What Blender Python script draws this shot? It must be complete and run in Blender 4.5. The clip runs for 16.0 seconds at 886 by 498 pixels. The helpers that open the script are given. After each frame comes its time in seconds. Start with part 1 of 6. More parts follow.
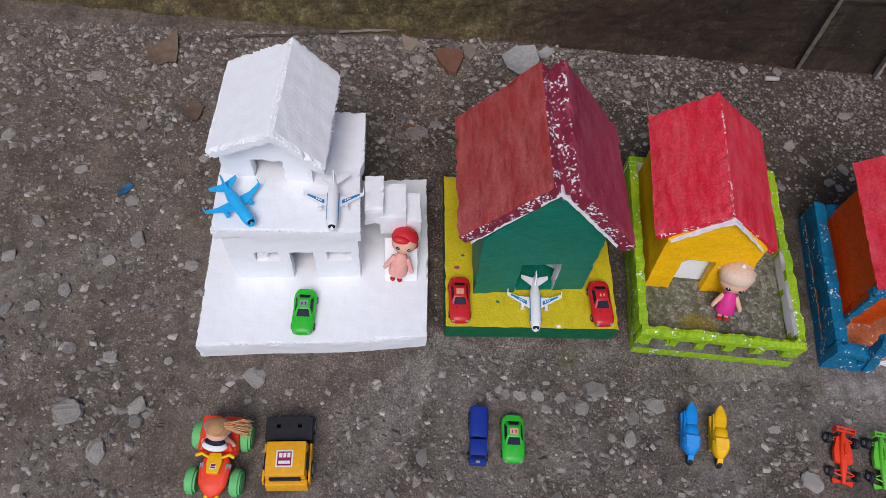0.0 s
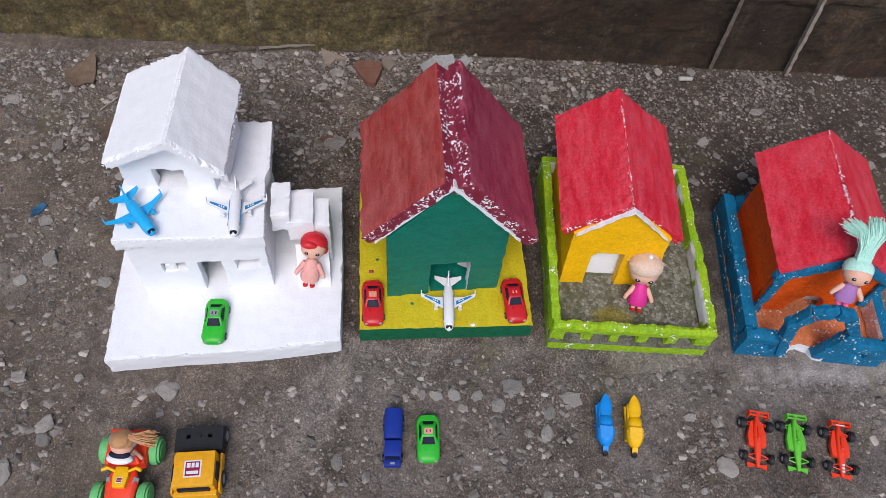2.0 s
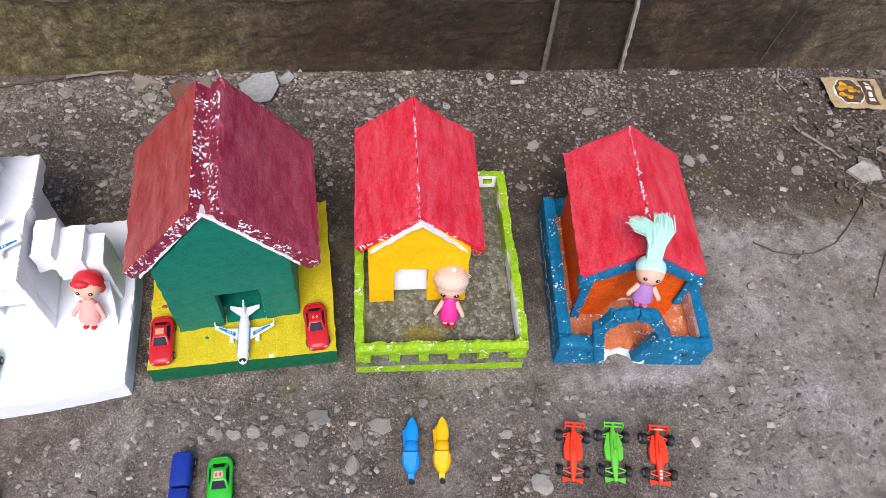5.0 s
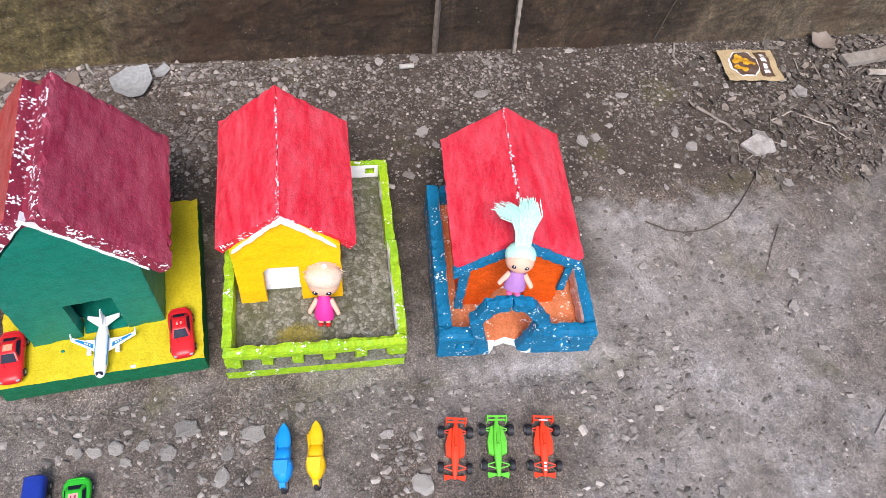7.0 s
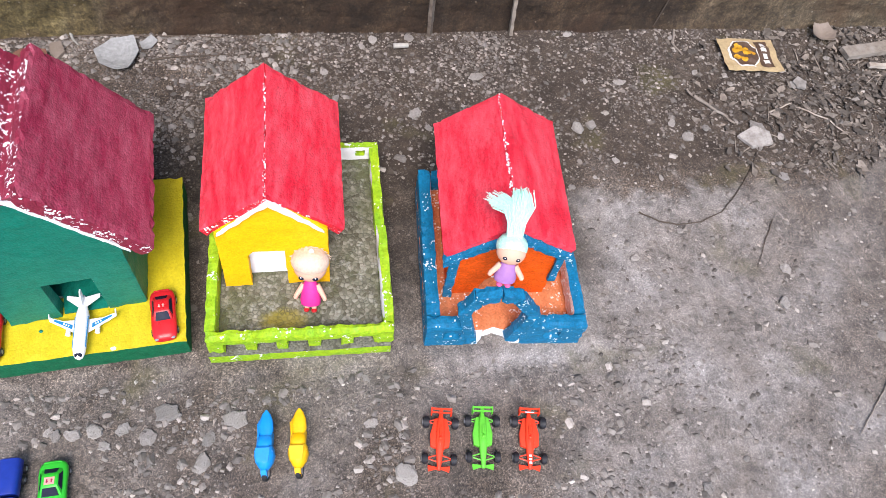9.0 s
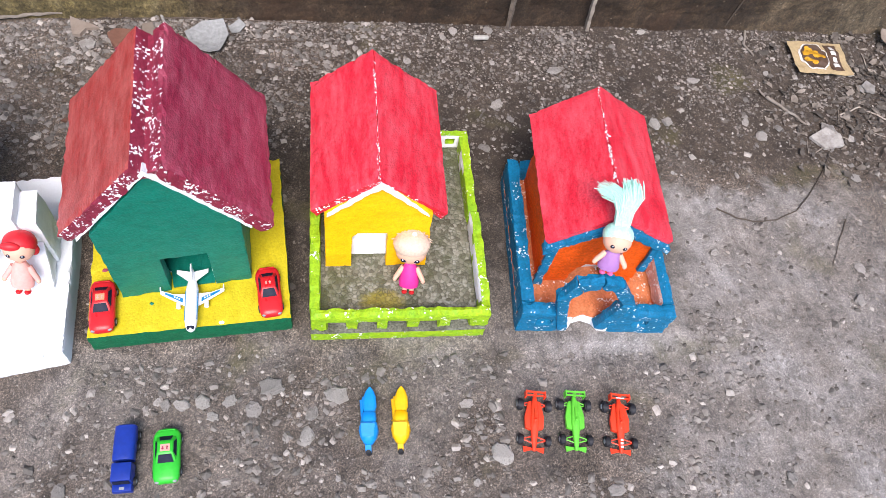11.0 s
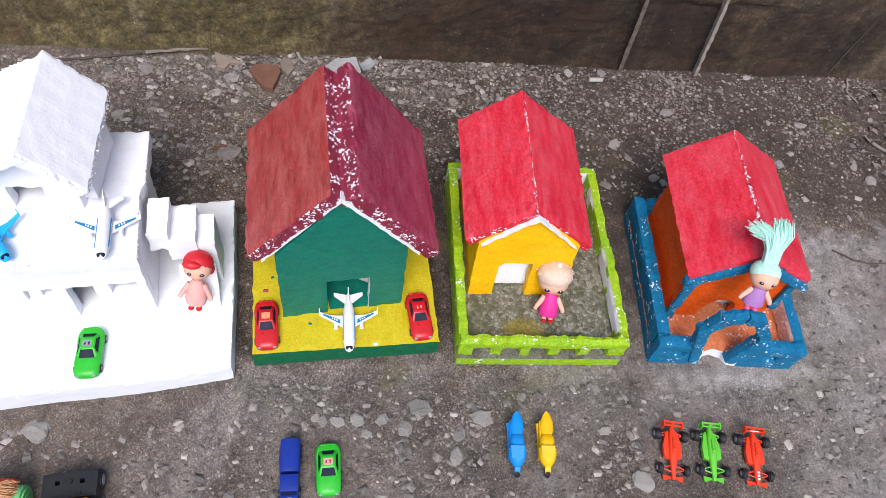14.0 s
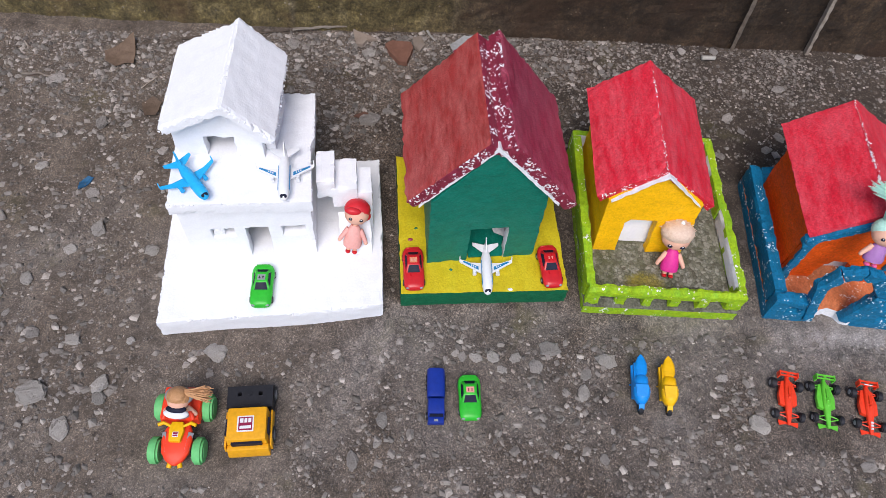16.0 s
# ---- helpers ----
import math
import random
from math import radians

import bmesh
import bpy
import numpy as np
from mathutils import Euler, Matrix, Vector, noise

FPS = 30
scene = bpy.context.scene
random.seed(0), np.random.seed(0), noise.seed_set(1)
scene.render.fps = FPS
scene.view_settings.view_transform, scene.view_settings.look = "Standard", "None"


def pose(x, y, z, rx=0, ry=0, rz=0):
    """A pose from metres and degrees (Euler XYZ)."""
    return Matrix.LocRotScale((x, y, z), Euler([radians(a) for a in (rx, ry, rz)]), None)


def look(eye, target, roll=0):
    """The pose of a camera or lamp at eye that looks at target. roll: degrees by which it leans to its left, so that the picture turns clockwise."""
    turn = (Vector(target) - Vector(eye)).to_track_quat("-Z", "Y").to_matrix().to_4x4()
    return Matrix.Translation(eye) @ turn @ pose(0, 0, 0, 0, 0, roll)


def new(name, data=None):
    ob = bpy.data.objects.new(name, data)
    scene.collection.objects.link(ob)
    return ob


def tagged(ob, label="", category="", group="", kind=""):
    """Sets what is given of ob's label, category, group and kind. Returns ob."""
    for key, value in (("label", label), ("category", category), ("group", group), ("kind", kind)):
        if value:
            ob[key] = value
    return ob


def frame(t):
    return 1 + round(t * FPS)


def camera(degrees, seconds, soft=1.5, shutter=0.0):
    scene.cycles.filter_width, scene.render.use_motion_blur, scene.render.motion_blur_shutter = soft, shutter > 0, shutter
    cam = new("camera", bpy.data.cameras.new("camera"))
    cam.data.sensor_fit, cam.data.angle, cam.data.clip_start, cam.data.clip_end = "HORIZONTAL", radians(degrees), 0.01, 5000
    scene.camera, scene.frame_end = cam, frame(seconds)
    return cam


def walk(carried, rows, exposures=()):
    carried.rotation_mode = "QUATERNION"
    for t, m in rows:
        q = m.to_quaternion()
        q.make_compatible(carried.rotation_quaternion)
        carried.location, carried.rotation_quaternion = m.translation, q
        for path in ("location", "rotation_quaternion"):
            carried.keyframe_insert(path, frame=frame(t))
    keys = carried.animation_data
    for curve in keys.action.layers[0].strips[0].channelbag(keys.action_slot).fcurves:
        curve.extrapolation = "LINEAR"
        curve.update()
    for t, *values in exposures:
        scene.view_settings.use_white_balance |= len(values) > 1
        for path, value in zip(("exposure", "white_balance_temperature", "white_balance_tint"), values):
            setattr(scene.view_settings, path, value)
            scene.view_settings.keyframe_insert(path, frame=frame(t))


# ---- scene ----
cam = camera(62.8, 16.0, soft=0.5)
PATH = [
    (0, (-0.065, -0.446, 1.013), (0.04, 0.566, -0.709), 6.8),
    (0.5, (-0.089, -0.464, 1.013), (0.054, 0.589, -0.681), 7.0),
    (1, (-0.091, -0.479, 1.005), (0.11, 0.582, -0.678), 7.8),
    (1.5, (-0.043, -0.479, 1.005), (0.139, 0.607, -0.665), 7.4),
    (2, (0.037, -0.485, 1.004), (0.198, 0.591, -0.674), 6.5),
    (2.5, (0.111, -0.482, 0.999), (0.281, 0.604, -0.671), 7.5),
    (3, (0.149, -0.483, 1.0), (0.295, 0.637, -0.65), 4.1),
    (3.5, (0.185, -0.482, 0.993), (0.356, 0.636, -0.656), 5.1),
    (3.7, (0.202, -0.479, 0.988), (0.406, 0.649, -0.651), 6.4),
    (5.8, (0.333, -0.471, 0.968), (0.621, 0.614, -0.688), 6.5),
    (6, (0.349, -0.476, 0.963), (0.643, 0.607, -0.693), 6.7),
    (6.5, (0.379, -0.469, 0.956), (0.718, 0.592, -0.706), 7.9),
    (7, (0.414, -0.462, 0.955), (0.78, 0.588, -0.708), 8.5),
    (7.5, (0.441, -0.459, 0.951), (0.853, 0.576, -0.711), 10.1),
    (8, (0.453, -0.455, 0.951), (0.852, 0.601, -0.7), 9.5),
    (8.5, (0.439, -0.445, 0.949), (0.843, 0.604, -0.706), 10.2),
    (9, (0.419, -0.439, 0.947), (0.805, 0.551, -0.747), 11.8),
    (9.5, (0.387, -0.441, 0.946), (0.768, 0.538, -0.756), 12.6),
    (10, (0.349, -0.443, 0.947), (0.726, 0.54, -0.753), 13.0),
    (10.2, (0.332, -0.44, 0.947), (0.713, 0.54, -0.755), 13.8),
    (12.3, (0.2, -0.439, 0.945), (0.581, 0.568, -0.741), 12.7),
    (12.5, (0.182, -0.441, 0.947), (0.554, 0.577, -0.734), 12.5),
    (13, (0.147, -0.431, 0.939), (0.503, 0.595, -0.74), 13.2),
    (13.5, (0.123, -0.445, 0.962), (0.448, 0.612, -0.705), 11.8),
    (14, (0.1, -0.444, 0.963), (0.427, 0.626, -0.695), 11.8),
    (14.5, (0.063, -0.442, 0.956), (0.355, 0.628, -0.708), 11.4),
    (15, (0.023, -0.44, 0.953), (0.296, 0.641, -0.707), 11.2),
    (15.5, (-0.011, -0.488, 0.968), (0.204, 0.65, -0.663), 9.4),
    (16, (-0.022, -0.547, 1.0), (0.133, 0.536, -0.675), 6.0),
]
EXPOSURES = [(0.0, 0.21), (2.0, 0.42), (3.5, 0.66), (6.0, 1.14), (8.0, 1.34), (10.0, 1.38), (12.5, 1.18), (14.5, 0.83), (16.0, 0.64)]
walk(cam, [(t, look(eye, target, roll)) for t, eye, target, roll in PATH], EXPOSURES)

# ---- sky and sun: bright overcast ----
world = bpy.data.worlds.new("overcast_sky")
scene.world = world
world.use_nodes = True
sky = world.node_tree.nodes.new("ShaderNodeTexSky")
sky.sky_type = "NISHITA"
sky.sun_disc = False
SUN_EL, SUN_AZ = radians(56), radians(192)
sky.sun_elevation, sky.sun_rotation = SUN_EL, SUN_AZ
sky.dust_density, sky.ozone_density = 1.5, 2.0
back = world.node_tree.nodes["Background"]
world.node_tree.links.new(sky.outputs[0], back.inputs[0])
back.inputs[1].default_value = 0.104
sun = new("sun", bpy.data.lights.new("sun", "SUN"))
sun.data.energy, sun.data.angle, sun.data.color = 1.75, radians(30), (1.0, 0.925, 0.925)
SUN_FROM = Vector((-0.14, -0.66, 1.0))
sun.matrix_world = look(SUN_FROM * 5, (0, 0, 0))


# ---- material helpers ----
def base_mat(name, rough=0.6, metal=0.0):
    m = bpy.data.materials.new(name)
    m.use_nodes = True
    b = m.node_tree.nodes["Principled BSDF"]
    b.inputs["Roughness"].default_value, b.inputs["Metallic"].default_value = rough, metal
    return m, m.node_tree, b


def put(nt, socket, v):
    if isinstance(v, bpy.types.NodeSocket):
        nt.links.new(v, socket)
    elif isinstance(v, (tuple, list)):
        socket.default_value = (*v, 1.0) if len(v) == 3 and socket.type == "RGBA" else v
    else:
        socket.default_value = v


def coords(nt):
    return nt.nodes.new("ShaderNodeTexCoord").outputs["Object"]


def tex_noise(nt, vec, scale, detail=4.0, rough=0.55, colour=False):
    n = nt.nodes.new("ShaderNodeTexNoise")
    put(nt, n.inputs["Vector"], vec)
    n.inputs["Scale"].default_value, n.inputs["Detail"].default_value, n.inputs["Roughness"].default_value = scale, detail, rough
    return n.outputs["Color" if colour else "Fac"]


def tex_cells(nt, vec, scale, out="Distance", feature="F1"):
    n = nt.nodes.new("ShaderNodeTexVoronoi")
    n.feature = feature
    put(nt, n.inputs["Vector"], vec)
    n.inputs["Scale"].default_value = scale
    return n.outputs[out]


def ramp(nt, fac, *stops):
    n = nt.nodes.new("ShaderNodeValToRGB")
    put(nt, n.inputs[0], fac)
    e = n.color_ramp.elements
    while len(e) < len(stops):
        e.new(0.5)
    for el, (p, c) in zip(e, stops):
        el.position, el.color = p, ((c, c, c, 1) if isinstance(c, (int, float)) else (*c, 1))
    return n.outputs[0]


def mixc(nt, fac, a, b, blend="MIX"):
    n = nt.nodes.new("ShaderNodeMix")
    n.data_type, n.blend_type = "RGBA", blend
    put(nt, n.inputs[0], fac), put(nt, n.inputs[6], a), put(nt, n.inputs[7], b)
    return n.outputs[2]


def calc(nt, op, a, b=0.0):
    n = nt.nodes.new("ShaderNodeMath")
    n.operation = op
    put(nt, n.inputs[0], a), put(nt, n.inputs[1], b)
    return n.outputs[0]


def bump(nt, b, height, dist, strength=1.0):
    n = nt.nodes.new("ShaderNodeBump")
    n.inputs["Strength"].default_value, n.inputs["Distance"].default_value = strength, dist
    put(nt, n.inputs["Height"], height)
    nt.links.new(n.outputs[0], b.inputs["Normal"])


def axis(nt, vec, i):
    n = nt.nodes.new("ShaderNodeSeparateXYZ")
    put(nt, n.inputs[0], vec)
    return n.outputs[i]


def span(nt, v, a, b):
    n = nt.nodes.new("ShaderNodeMapRange")
    n.interpolation_type = "SMOOTHSTEP"
    put(nt, n.inputs[0], v)
    n.inputs[1].default_value, n.inputs[2].default_value = a, b
    return n.outputs[0]


WHITE_FOAM = (0.83, 0.84, 0.86)


def foam(name, colour, fleck=0.12, second=None, rough=0.55, under=WHITE_FOAM, brush=0.35, relief=0.24, tone=0.5):
    """Painted expanded-bead foam: brushed paint, bead relief, bare white where the paint missed."""
    m, nt, b = base_mat(name, rough)
    b.inputs["Specular IOR Level"].default_value = 0.28
    v = coords(nt)
    dark = tuple(c * (1 - brush) for c in colour)
    light = tuple(min(1, c * (1 + brush * 0.5) + 0.01) for c in colour)
    st = nt.nodes.new("ShaderNodeMapping")
    put(nt, st.inputs[0], v)
    st.inputs["Scale"].default_value = (1.0, 0.35, 1.6)
    col = ramp(nt, tex_noise(nt, st.outputs[0], 70, 6, 0.65), (0.25, dark), (0.5, colour), (0.8, light))
    if second:
        col = mixc(nt, ramp(nt, tex_noise(nt, st.outputs[0], 42, 7, 0.75), (0.40, 0.0), (0.66, 1.0)), col, second)
    cell = tex_cells(nt, v, 380)
    bead = tex_cells(nt, v, 380, "Color")
    rnd = axis(nt, bead, 0)
    col = mixc(nt, tone, col, ramp(nt, axis(nt, bead, 1), (0.0, 0.68), (0.5, 1.0), (1.0, 1.30)), "MULTIPLY")
    patch = tex_noise(nt, v, 45, 5, 0.7)
    score = calc(nt, "ADD", calc(nt, "MULTIPLY", rnd, 0.45), calc(nt, "MULTIPLY", patch, 1.0))
    miss = ramp(nt, score, (1.015 - fleck * 0.7, 0.0), (1.045 - fleck * 0.7, 1.0))
    col = mixc(nt, miss, col, under)
    put(nt, b.inputs["Base Color"], col)
    h = calc(nt, "ADD", calc(nt, "MULTIPLY", cell, -1.0), calc(nt, "MULTIPLY", tex_noise(nt, v, 900, 3), 0.35))
    bump(nt, b, h, 0.0016, relief)
    return m


def plastic(name, colour, rough=0.35, worn=0.12, gloss=0.35):
    m, nt, b = base_mat(name, rough)
    b.inputs["Specular IOR Level"].default_value = gloss
    v = coords(nt)
    n = tex_noise(nt, v, 160, 4)
    put(nt, b.inputs["Base Color"], ramp(nt, n, (0.3, tuple(c * (1 - worn) for c in colour)), (0.7, tuple(min(1, c * (1 + worn * 0.4)) for c in colour))))
    put(nt, b.inputs["Roughness"], ramp(nt, tex_noise(nt, v, 60, 5), (0.3, rough * 0.8), (0.7, min(1, rough * 1.4))))
    bump(nt, b, tex_noise(nt, v, 900, 2), 0.0002, 0.3)
    return m


def earthy(name, colours, scale=30.0, rough=0.85, relief=0.001, island=False):
    """Stone, wood, leaf or paper: colours over a noise, uneven and matt; with island, each loose piece has its own tone."""
    m, nt, b = base_mat(name, rough)
    v = coords(nt)
    k = len(colours) - 1
    col = ramp(nt, tex_noise(nt, v, scale, 6, 0.65), *[(0.25 + 0.5 * i / max(1, k), c) for i, c in enumerate(colours)])
    if island:
        g = nt.nodes.new("ShaderNodeNewGeometry")
        col = mixc(nt, 0.85, col, ramp(nt, g.outputs["Random Per Island"], (0.0, 0.28), (0.35, 0.55), (0.8, 0.95), (1.0, 1.7)), "MULTIPLY")
    else:
        o = nt.nodes.new("ShaderNodeObjectInfo")
        col = mixc(nt, 0.8, col, ramp(nt, o.outputs["Random"], (0.0, 0.6), (1.0, 1.3)), "MULTIPLY")
    put(nt, b.inputs["Base Color"], col)
    bump(nt, b, tex_noise(nt, v, scale * 12, 5, 0.7), relief, 0.8)
    return m


# ---- materials ----
M_FOAM = foam("bare_white_foam", WHITE_FOAM, 0.0, brush=0.03, rough=0.7, relief=0.08, tone=0.05)
M_FOAM_CUT = foam("rough_cut_white_foam", (0.80, 0.81, 0.83), 0.0, brush=0.08, rough=0.8, relief=0.3, tone=0.15)
M_GREEN = foam("deep_green_paint", (0.002, 0.162, 0.112), -0.035, tone=0.3, brush=0.25, rough=0.5)
M_GREEN_RIM = foam("deep_green_paint_rim", (0.004, 0.12, 0.05), 0.0)
M_YARD = foam("mustard_yellow_paint", (0.55, 0.43, 0.010), -0.05, tone=0.25, second=(0.60, 0.50, 0.02), brush=0.2)
M_MAROON = foam("maroon_roof_paint", (0.27, 0.024, 0.058), 0.004, second=(0.38, 0.085, 0.125), brush=0.35, rough=0.45, tone=0.4, relief=0.3)
M_BRICKRED = foam("brick_red_roof_paint", (0.33, 0.034, 0.032), 0.000, second=(0.44, 0.105, 0.095), brush=0.35, rough=0.45, tone=0.4, relief=0.3)
M_MAROON_EDGE = foam("maroon_edge_paint_thin", (0.22, 0.02, 0.045), 0.19)
M_RED = foam("bright_red_roof_paint", (0.66, 0.020, 0.044), 0.012, second=(0.72, 0.085, 0.115), brush=0.18, rough=0.42, tone=0.4, relief=0.28)
M_RED_EDGE = foam("bright_red_edge_paint", (0.55, 0.015, 0.03), 0.19)
M_YELLOW = foam("golden_yellow_paint", (0.86, 0.46, 0.002), -0.06, tone=0.25, brush=0.14)
M_LIME = foam("lime_green_paint", (0.35, 0.52, 0.012), 0.05, second=(0.20, 0.42, 0.02), brush=0.25)
M_MOSSFLOOR = foam("grey_green_flecked_floor", (0.105, 0.105, 0.075), 0.02, tone=0.9, relief=0.9, second=(0.21, 0.21, 0.17), brush=0.55, under=(0.45, 0.45, 0.4), rough=0.7)


def yard_material():
    """Yard floor of crumbly painted beads: dark joints, grey-green beads, an ochre stain."""
    m, nt, b = base_mat("crumbly_grey_green_yard", 0.85)
    v = coords(nt)
    x, y = axis(nt, v, 0), axis(nt, v, 1)
    edge = tex_cells(nt, v, 175, "Distance", "DISTANCE_TO_EDGE")
    c = tex_cells(nt, v, 175, "Color")
    col = ramp(nt, axis(nt, c, 0), (0.0, (0.10, 0.092, 0.06)), (0.5, (0.185, 0.178, 0.128)), (1.0, (0.30, 0.285, 0.225)))
    col = mixc(nt, ramp(nt, tex_noise(nt, v, 24, 5, 0.65), (0.45, 0.0), (0.60, 0.8)), col, (0.085, 0.095, 0.038))
    col = mixc(nt, ramp(nt, tex_noise(nt, v, 60, 6, 0.7), (0.56, 0.0), (0.66, 0.7)), col, (0.36, 0.36, 0.31))
    dx, dy = calc(nt, "MULTIPLY", calc(nt, "SUBTRACT", x, 0.098), 28), calc(nt, "MULTIPLY", calc(nt, "SUBTRACT", y, 0.040), 50)
    r = calc(nt, "ADD", calc(nt, "ADD", calc(nt, "MULTIPLY", dx, dx), calc(nt, "MULTIPLY", dy, dy)), calc(nt, "MULTIPLY", tex_noise(nt, v, 60, 4), 1.2))
    col = mixc(nt, ramp(nt, calc(nt, "MULTIPLY", r, 0.5), (0.45, 0.75), (0.8, 0.0)), col, (0.26, 0.21, 0.012))
    col = mixc(nt, calc(nt, "MULTIPLY", ramp(nt, edge, (0.0, 0.8), (0.22, 0.0)), ramp(nt, tex_noise(nt, v, 70, 4), (0.40, 0.1), (0.60, 0.85))), col, (0.036, 0.036, 0.020))
    put(nt, b.inputs["Base Color"], col)
    bump(nt, b, ramp(nt, edge, (0.0, 0.0), (0.3, 1.0)), 0.0016, 0.5)
    return m


M_CRUMB = yard_material()
M_BLUE = foam("cobalt_blue_paint", (0.003, 0.165, 0.33), 0.075, second=(0.004, 0.115, 0.22), brush=0.3, under=(0.62, 0.72, 0.8))
M_ORANGE = foam("hot_orange_paint", (0.76, 0.095, 0.004), -0.02, brush=0.2)
M_TERRA = foam("thin_orange_floor_paint", (0.60, 0.21, 0.09), 0.10, second=(0.48, 0.14, 0.05), brush=0.3, under=(0.75, 0.62, 0.55))
M_PINKWHITE = foam("pink_stained_foam", (0.72, 0.52, 0.47), 0.2, second=(0.62, 0.36, 0.28), brush=0.15)

P_GREEN = plastic("bright_green_plastic", (0.03, 0.46, 0.03))
P_RED = plastic("red_plastic", (0.56, 0.016, 0.022), 0.3)
P_ORANGERED = plastic("orange_red_plastic", (0.85, 0.055, 0.018), 0.4)
P_LIME = plastic("leaf_green_plastic", (0.13, 0.55, 0.045), 0.4)
P_BLUE = plastic("dark_blue_plastic", (0.008, 0.032, 0.27), 0.4)
P_SKY = plastic("sky_blue_plastic", (0.005, 0.25, 0.70), 0.35)
P_CYAN = plastic("light_blue_plastic", (0.02, 0.42, 0.80), 0.35)
P_YELLOW = plastic("yellow_plastic", (0.85, 0.47, 0.003), 0.4)
P_AMBER = plastic("amber_plastic", (0.80, 0.38, 0.012), 0.4)
P_WHITE = plastic("white_plastic", (0.78, 0.79, 0.80), 0.35, 0.05)
P_BLACK = plastic("black_plastic", (0.018, 0.018, 0.022), 0.5, 0.3)
P_GLASS = plastic("dark_window_plastic", (0.014, 0.017, 0.035), 0.5, 0.3, 0.12)
P_STRIPE = plastic("blue_stripe_print", (0.015, 0.21, 0.46), 0.4)
P_MINTGREEN = plastic("pale_green_rubber", (0.14, 0.50, 0.17), 0.6)
P_GREY = plastic("grey_plastic", (0.28, 0.29, 0.31), 0.5)
P_DECAL = plastic("decal_pink_print", (0.75, 0.35, 0.30), 0.5)
P_PALEORANGE = plastic("pale_orange_sticker", (0.72, 0.30, 0.16), 0.5)
P_MAGENTAPRINT = plastic("dark_magenta_print", (0.28, 0.012, 0.06), 0.5)
P_SKIN = plastic("doll_vinyl", (0.74, 0.42, 0.30), 0.45, 0.05)
P_HAIRRED = plastic("red_moulded_hair", (0.60, 0.02, 0.03), 0.4)
P_PEACH = plastic("peach_pink_dress", (0.78, 0.38, 0.33), 0.5)
P_MAGENTA = plastic("hot_pink_dress", (0.68, 0.03, 0.26), 0.5)
P_BLOND = earthy("blond_fibre_hair", [(0.68, 0.46, 0.34), (0.86, 0.68, 0.54)], 300, 0.6, 0.0006)
P_MINT = earthy("mint_fibre_hair", [(0.30, 0.60, 0.49), (0.56, 0.82, 0.71)], 300, 0.55, 0.0006)
P_BROWN = earthy("brown_fibre_hair", [(0.42, 0.20, 0.08), (0.60, 0.33, 0.15)], 300, 0.55, 0.0006)
P_LILAC = plastic("lilac_dress", (0.36, 0.17, 0.42), 0.5)
P_PINK = plastic("pink_shoes", (0.80, 0.12, 0.32), 0.45)

M_STONE = earthy("grey_stone", [(0.17, 0.142, 0.118), (0.33, 0.298, 0.268), (0.46, 0.43, 0.395)], 75, relief=0.002)
M_PALE = earthy("pale_stone", [(0.19, 0.162, 0.138), (0.34, 0.312, 0.28), (0.50, 0.47, 0.43)], 75, relief=0.002)
M_GRIT = earthy("mixed_grit", [(0.155, 0.128, 0.106), (0.30, 0.262, 0.228)], 90, island=True)
M_TILE = earthy("tan_tile_shard", [(0.22, 0.17, 0.13), (0.32, 0.26, 0.21)], 40)
M_BRICK = earthy("red_brick_shard", [(0.13, 0.055, 0.034), (0.21, 0.10, 0.065)], 60)
M_WOOD = earthy("weathered_grey_wood", [(0.18, 0.145, 0.11), (0.33, 0.28, 0.23), (0.42, 0.38, 0.33)], 50)
M_LATH = earthy("dirty_wooden_lath", [(0.07, 0.05, 0.038), (0.17, 0.135, 0.105), (0.24, 0.20, 0.16)], 60)
M_LEAF = earthy("dry_brown_leaf", [(0.10, 0.065, 0.042), (0.19, 0.13, 0.09)], 60)
M_LITTER = earthy("grey_leaf_litter", [(0.080, 0.063, 0.049), (0.26, 0.220, 0.182)], 60, island=True)
M_TWIG = earthy("dark_twig", [(0.05, 0.036, 0.026), (0.13, 0.10, 0.075)], 80)
M_SHARD = plastic("translucent_white_plastic_shard", (0.33, 0.33, 0.32), 0.35, 0.25)
M_CHALK = earthy("white_chalk", [(0.26, 0.24, 0.21), (0.46, 0.44, 0.40)], 60)
M_WRAP = plastic("tan_foil_wrapper", (0.48, 0.36, 0.20), 0.3, 0.2)
M_WRAPBROWN = plastic("brown_print", (0.10, 0.06, 0.04), 0.4)
M_WRAPGOLD = plastic("golden_print", (0.70, 0.36, 0.03), 0.4, 0.5)
M_WRAPWHITE = plastic("white_print", (0.75, 0.73, 0.68), 0.4)


